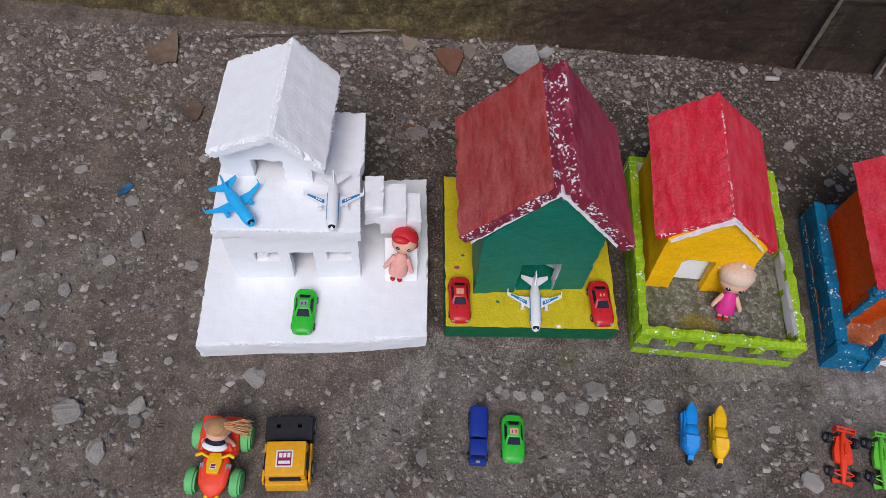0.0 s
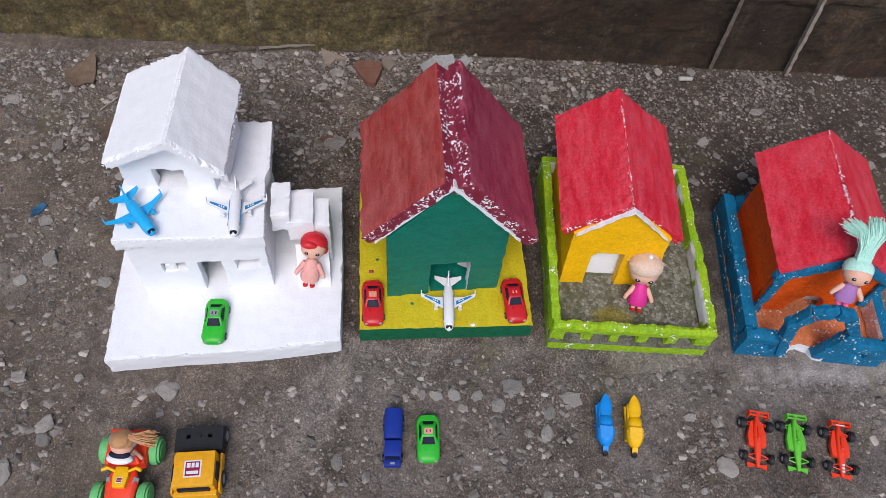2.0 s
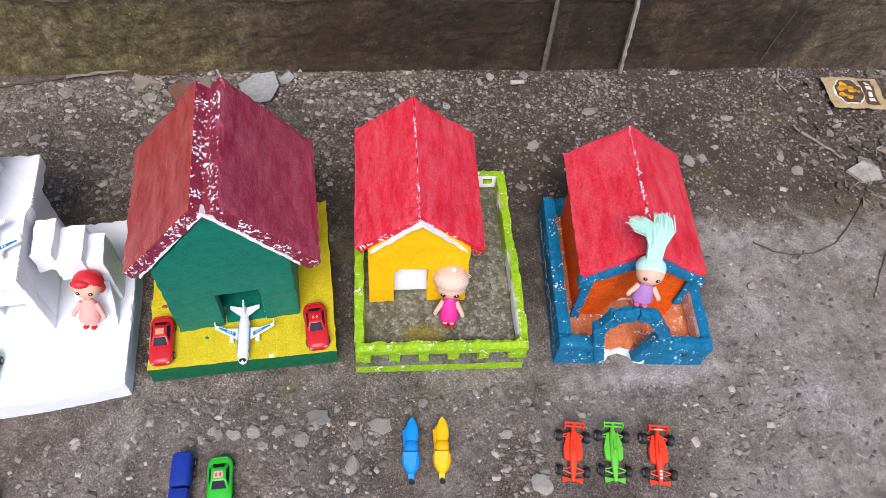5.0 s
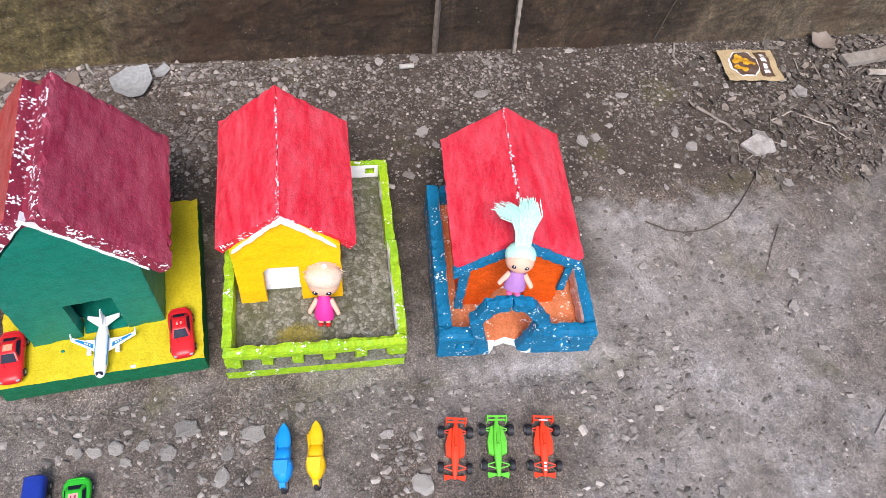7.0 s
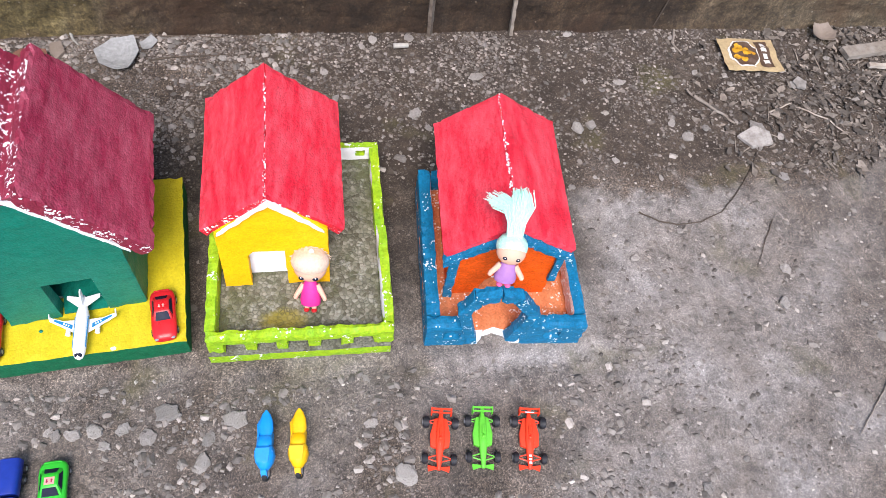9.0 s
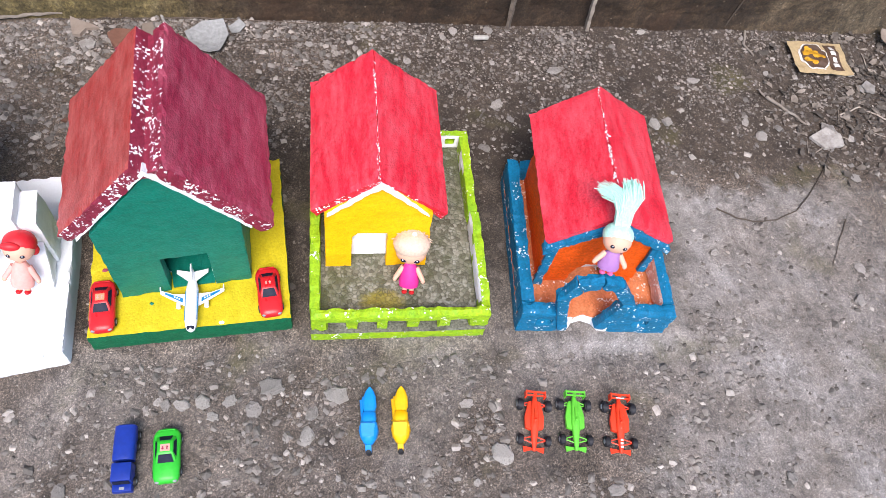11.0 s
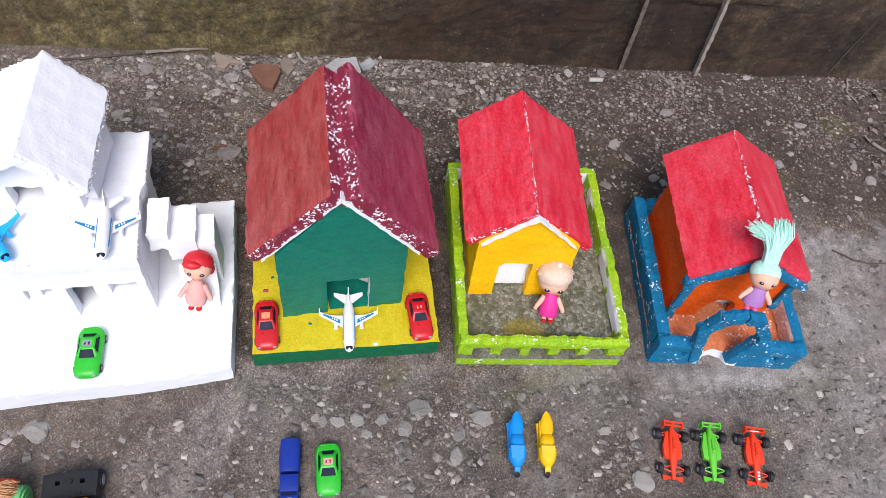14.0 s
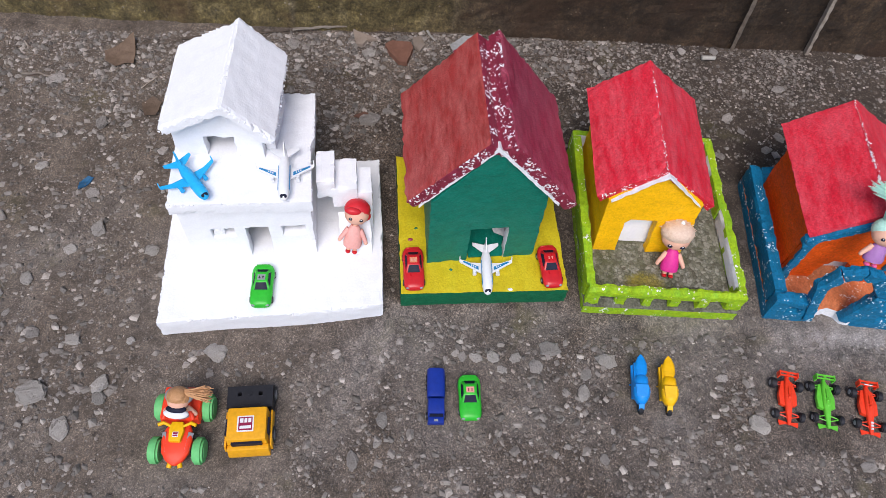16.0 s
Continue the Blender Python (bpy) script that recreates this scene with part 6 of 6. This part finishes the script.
scrap("tile_shard", [(-0.066, 0.579), (-0.054, 0.587), (-0.038, 0.581), (-0.040, 0.569), (-0.060, 0.567)], 0.002, M_PALE, "pale flat stone chip on gravel", "tile fragment", 0.004, 0, 6)
scrap("tile_shard", [(0.037, 0.618), (0.054, 0.623), (0.062, 0.598), (0.050, 0.579), (0.039, 0.593)], 0.003, M_TILE, "tan broken tile piece by the brick", "tile fragment", 0.006, 0, 7)
scrap("brick_shard", [(-0.079, 0.406), (-0.059, 0.416), (-0.050, 0.408), (-0.062, 0.399)], 0.001, M_BRICK, "small brown brick chip behind the slab", "brick fragment", 0.004, 0, 8)
scrap("blue_scrap", [(-0.542, 0.237), (-0.530, 0.245), (-0.522, 0.263), (-0.532, 0.267), (-0.544, 0.253)], 0.001, plastic("dusty_blue_plastic", (0.03, 0.12, 0.24), 0.4, 0.4), "crumpled blue plastic scrap on dirt", "plastic scrap", 0.0012, 0.004, 9)

bm = bmesh.new()
rod(bm, (-0.019, 0, 0.0065), (0.018, 0.005, 0.0065), 0.0065, 0.0060, seg=14)
soften(bm, 0.0008, 1)
whole("chalk_stub", bm, M_CHALK, "short white chalk-like stub by the wall", "chalk", m=pose(0.645, 0.562, GROUND, 0, 0, -8) @ Matrix.Scale(0.75, 4), smooth=True)


def stick(name, pts, r, mat, label, z=0.003):
    cv = bpy.data.curves.new(name, "CURVE")
    cv.dimensions, cv.bevel_depth, cv.bevel_resolution = "3D", r, 1
    sp = cv.splines.new("POLY")
    path = []
    for (x0, y0), (x1, y1) in zip(pts, pts[1:]):
        path += [(x0 + (x1 - x0) * k / 6, y0 + (y1 - y0) * k / 6) for k in range(6)]
    path.append(pts[-1])
    sp.points.add(len(path) - 1)
    for i, (p, (x, y)) in enumerate(zip(sp.points, path)):
        p.co = (x + r * noise.noise((x * 60, y * 60, 1)), y + r * noise.noise((x * 60, y * 60, 7)), ground_height(x, y) + z * 0.5 + r * 0.8, 1)
        p.radius = 1.0 - 0.5 * i / len(path)
    tmp = bpy.data.objects.new(name, cv)
    me = bpy.data.meshes.new_from_object(tmp)
    bpy.data.objects.remove(tmp)
    me.materials.clear()
    me.materials.append(mat)
    tagged(new(name, me), label, "stick")


stick("curved_twig", [(0.979, 0.150), (1.009, 0.129), (1.040, 0.118), (1.085, 0.119), (1.126, 0.133), (1.176, 0.173), (1.227, 0.224), (1.262, 0.271)], 0.0014, M_TWIG, "long curved dark twig on the concrete")
stick("twig", [(1.176, 0.393), (1.207, 0.355), (1.233, 0.320)], 0.0035, M_WOOD, "grey dry twig on the soil")
stick("twig", [(1.211, 0.107), (1.176, 0.065), (1.144, 0.021)], 0.0010, M_TWIG, "thin straight dark twig on the concrete")
stick("twig", [(1.279, -0.184), (1.232, -0.222), (1.181, -0.263)], 0.0015, M_WOOD, "thin dark twig on the concrete")
stick("twig", [(1.202, 0.566), (1.184, 0.532), (1.194, 0.498)], 0.0028, M_WOOD, "bent pale root by the wall")
stick("twig", [(0.900, 0.349), (0.932, 0.314)], 0.0020, M_TWIG, "short dark twig on the soil")
stick("twig", [(-0.421, 0.614), (-0.327, 0.626), (-0.211, 0.642)], 0.0030, M_TWIG, "long dark stick along the wall")
stick("twig", [(0.058, 0.636), (0.139, 0.636), (0.240, 0.626), (0.331, 0.613)], 0.0018, M_TWIG, "thin root along the wall foot")
stick("twig", [(0.199, 0.568), (0.260, 0.573), (0.331, 0.569)], 0.0016, M_TWIG, "thin dark root on gravel")
stick("twig", [(-0.452, 0.507), (-0.478, 0.478)], 0.0018, M_WOOD, "short pale twig on the dirt")
stick("twig", [(-0.702, 0.515), (-0.671, 0.517), (-0.647, 0.509)], 0.0030, M_WOOD, "tan splinter on the dirt")
stick("twig", [(0.061, 0.654), (0.073, 0.632), (0.083, 0.613)], 0.0035, M_CHALK, "white splinter leaning by the wall")
stick("twig", [(1.313, 0.340), (1.364, 0.355), (1.424, 0.310), (1.445, 0.269)], 0.0020, M_WOOD, "curled grey stem among the litter")
rs = random.Random(31)
for k in range(46):
    x, y = rs.uniform(1.20, 1.72), rs.uniform(0.22, 0.52)
    if k > 30:
        x, y = rs.uniform(-0.8, 1.1), rs.uniform(0.33, 0.60)
    if free(x, y, 0.03):
        a, l = rs.uniform(0, 3.14), rs.uniform(0.012, 0.045)
        stick("twig", [(x, y), (x + l * math.cos(a), y + l * math.sin(a))], rs.uniform(0.0008, 0.0018), M_TWIG if k % 2 else M_WOOD, "thin dry twig lying on the soil")


def board(name, a, b, w, t, label, z=GROUND + 0.004):
    (x0, y0), (x1, y1) = a, b
    L = math.hypot(x1 - x0, y1 - y0)
    bm = bmesh.new()
    box(bm, 0, L, -w / 2, w / 2, 0, t)
    hew(bm, 0.012, 0.0012, 0.0018)
    whole(name, bm, M_WOOD, label, "wood", m=pose(x0, y0, z, 0, 0, math.degrees(math.atan2(y1 - y0, x1 - x0))))


board("wood_strip", (-0.206, 0.640), (-0.096, 0.651), 0.007, 0.004, "thin weathered wood strip along the wall foot")
board("wood_plank", (1.536, 0.464), (1.779, 0.488), 0.030, 0.012, "weathered grey plank lying on litter")
board("wood_plank", (1.576, 0.431), (1.779, 0.403), 0.012, 0.008, "narrow pale plank lying on litter")

# laths that lean against the wall
for x, top, m in ((0.705, -0.006, M_LATH), (0.864, -0.036, M_WOOD)):
    bm = bmesh.new()
    box(bm, -0.0065, 0.0065, -0.004, 0.004, 0, 0.52)
    hew(bm, 0.010, 0.0014, 0.0018)
    ob = whole("wooden_lath", bm, m, "dirty grey lath standing against the wall", "lath", "laths on the wall")
    ob.matrix_world = look((x, wall_y(x) - 0.016, GROUND), (x + top, wall_y(x) - 0.012, 0.52)) @ pose(0, 0, 0, 180, 0, 0)


def wrapper():
    w = thing("snack_wrapper", 1.330, 0.478, GROUND + 0.003, -7.0, "tan foil snack wrapper with a golden print, crumpled on soil", "wrapper")

    def sheet(x0, x1, y0, y1, lift, mat, name, parent, nx=14, ny=10, cutter=None):
        bm = bmesh.new()
        grid = {}
        for i in range(nx + 1):
            for j in range(ny + 1):
                x, y = x0 + (x1 - x0) * i / nx, y0 + (y1 - y0) * j / ny
                z = 0.006 + 0.004 * noise.noise((x * 40, y * 40, 2)) + 0.003 * noise.noise((x * 90, y * 90, 6)) + 0.004 * math.cos(x * 26) * math.cos(y * 30)
                grid[i, j] = bm.verts.new((x, y, z + lift))
        for i in range(nx):
            for j in range(ny):
                q = [grid[i, j], grid[i + 1, j], grid[i + 1, j + 1], grid[i, j + 1]]
                c = sum((v.co for v in q), Vector()) / 4
                if cutter is None or cutter(c.x, c.y):
                    bm.faces.new(q)
        bmesh.ops.delete(bm, geom=[v for v in bm.verts if not v.link_faces], context="VERTS")
        bmesh.ops.solidify(bm, geom=list(bm.faces), thickness=0.0006)
        return part(name, bm, mat, parent, smooth=True)
    foil = sheet(-0.058, 0.058, -0.044, 0.044, 0, M_WRAP, "foil", w)
    def bowl(x, y, k):
        return abs(y) < 0.034 * k and abs(x + 0.014) + 0.75 * max(0.0, abs(y) - 0.012) < 0.031 * k
    sheet(-0.050, 0.018, -0.036, 0.036, 0.0010, M_WRAPWHITE, "print_border", foil, 30, 30, lambda x, y: bowl(x, y, 1.0))
    sheet(-0.047, 0.016, -0.033, 0.033, 0.0018, M_WRAPBROWN, "dark_print", foil, 30, 30, lambda x, y: bowl(x, y, 0.88))
    lumps = random.Random(8)
    for k in range(15):
        x, y = -0.014 + lumps.uniform(-0.019, 0.018), lumps.uniform(-0.022, 0.022)
        if not bowl(x, y, 0.72):
            continue
        rx, ry = lumps.uniform(0.005, 0.0085), lumps.uniform(0.004, 0.006)
        sheet(x - rx, x + rx, y - ry, y + ry, 0.0026 + 0.0003 * (k % 3), M_WRAPGOLD, "golden_print", foil, 8, 8, lambda p, q: ((p - x) / rx) ** 2 + ((q - y) / ry) ** 2 < 1.05)
    sheet(0.016, 0.042, -0.034, 0.036, 0.0012, M_WRAPBROWN, "brown_print", foil, 10, 20)
    for k in range(4):
        sheet(0.022 + 0.003 * (k % 2), 0.034, -0.026 + 0.015 * k, -0.016 + 0.015 * k, 0.0022, M_WRAPWHITE, "white_bar", foil, 4, 4)


wrapper()
scrap("paper_scrap", [(1.490, 0.520), (1.505, 0.548), (1.535, 0.545), (1.545, 0.520), (1.530, 0.500), (1.515, 0.512), (1.500, 0.505)], 0.006, M_TILE, "crumpled tan paper scrap by the wall", "paper scrap", 0.0012, 0.016, 14)
scrap("tile_shard", [(1.395, 0.408), (1.412, 0.420), (1.424, 0.404), (1.412, 0.386), (1.398, 0.392)], 0.004, M_PALE, "small pale flat chip among leaf litter", "tile fragment", 0.004, 0, 15)
scrap("tile_shard", [(1.222, 0.288), (1.262, 0.306), (1.288, 0.290), (1.282, 0.262), (1.240, 0.258)], 0.002, M_STONE, "flat grey stone flake at the twig end", "tile fragment", 0.006, 0, 16)


def litter(number, seed):
    """Crumbled dry leaves heaped at the foot of the wall."""
    rs = np.random.RandomState(seed)
    verts, faces, made = [], [], 0
    while made < number:
        x, y = rs.uniform(1.15, 1.80), rs.uniform(0.18, 0.55)
        w = max(0, 1 - abs(x - 1.55) / 0.38) * max(0, 1 - abs(y - 0.38) / 0.22) + 0.1
        if rs.uniform() > w or not free(x, y) or (1.25 < x < 1.40 and 0.41 < y < 0.53):
            continue
        s, a = 0.002 + 0.014 * rs.uniform() ** 2.4, rs.uniform(0, 6.28)
        slim = rs.uniform(0.25, 1.1)
        o, z = len(verts), ground_height(x, y) + rs.uniform(0.0008, 0.005)
        for u, v in ((-1, 0), (-0.3, -0.45), (0.6, -0.35), (1, 0), (0.5, 0.4), (-0.4, 0.42)):
            px, py = u * s * rs.uniform(0.7, 1.1), v * s * slim * rs.uniform(0.6, 1.2)
            verts.append((x + math.cos(a) * px - math.sin(a) * py, y + math.sin(a) * px + math.cos(a) * py, z + rs.uniform(-0.20, 0.42) * s))
        faces += [(o, o + 1, o + 5), (o + 1, o + 2, o + 4, o + 5), (o + 2, o + 3, o + 4)]
        made += 1
    me = bpy.data.meshes.new("leaf_litter")
    me.from_pydata(verts, [], faces)
    me.materials.append(M_LITTER)
    tagged(new("leaf_litter", me), "crumbled grey-brown dry leaves on the soil", "leaf litter", kind="stuff")


litter(2600, 4)


# thin root that climbs the wall
bm = bmesh.new()
climb = [(1.161, 0.002), (1.164, 0.030), (1.168, 0.061), (1.171, 0.085), (1.177, 0.113), (1.181, 0.140)]
for (xa, za), (xb, zb) in zip(climb, climb[1:]):
    rod(bm, (xa, wall_y(xa) - 0.004, za + GROUND), (xb, wall_y(xb) - 0.004, zb + GROUND), 0.0016, 0.0015, seg=6)
whole("root", bm, M_TWIG, "thin brown root climbing the damp wall", "root")
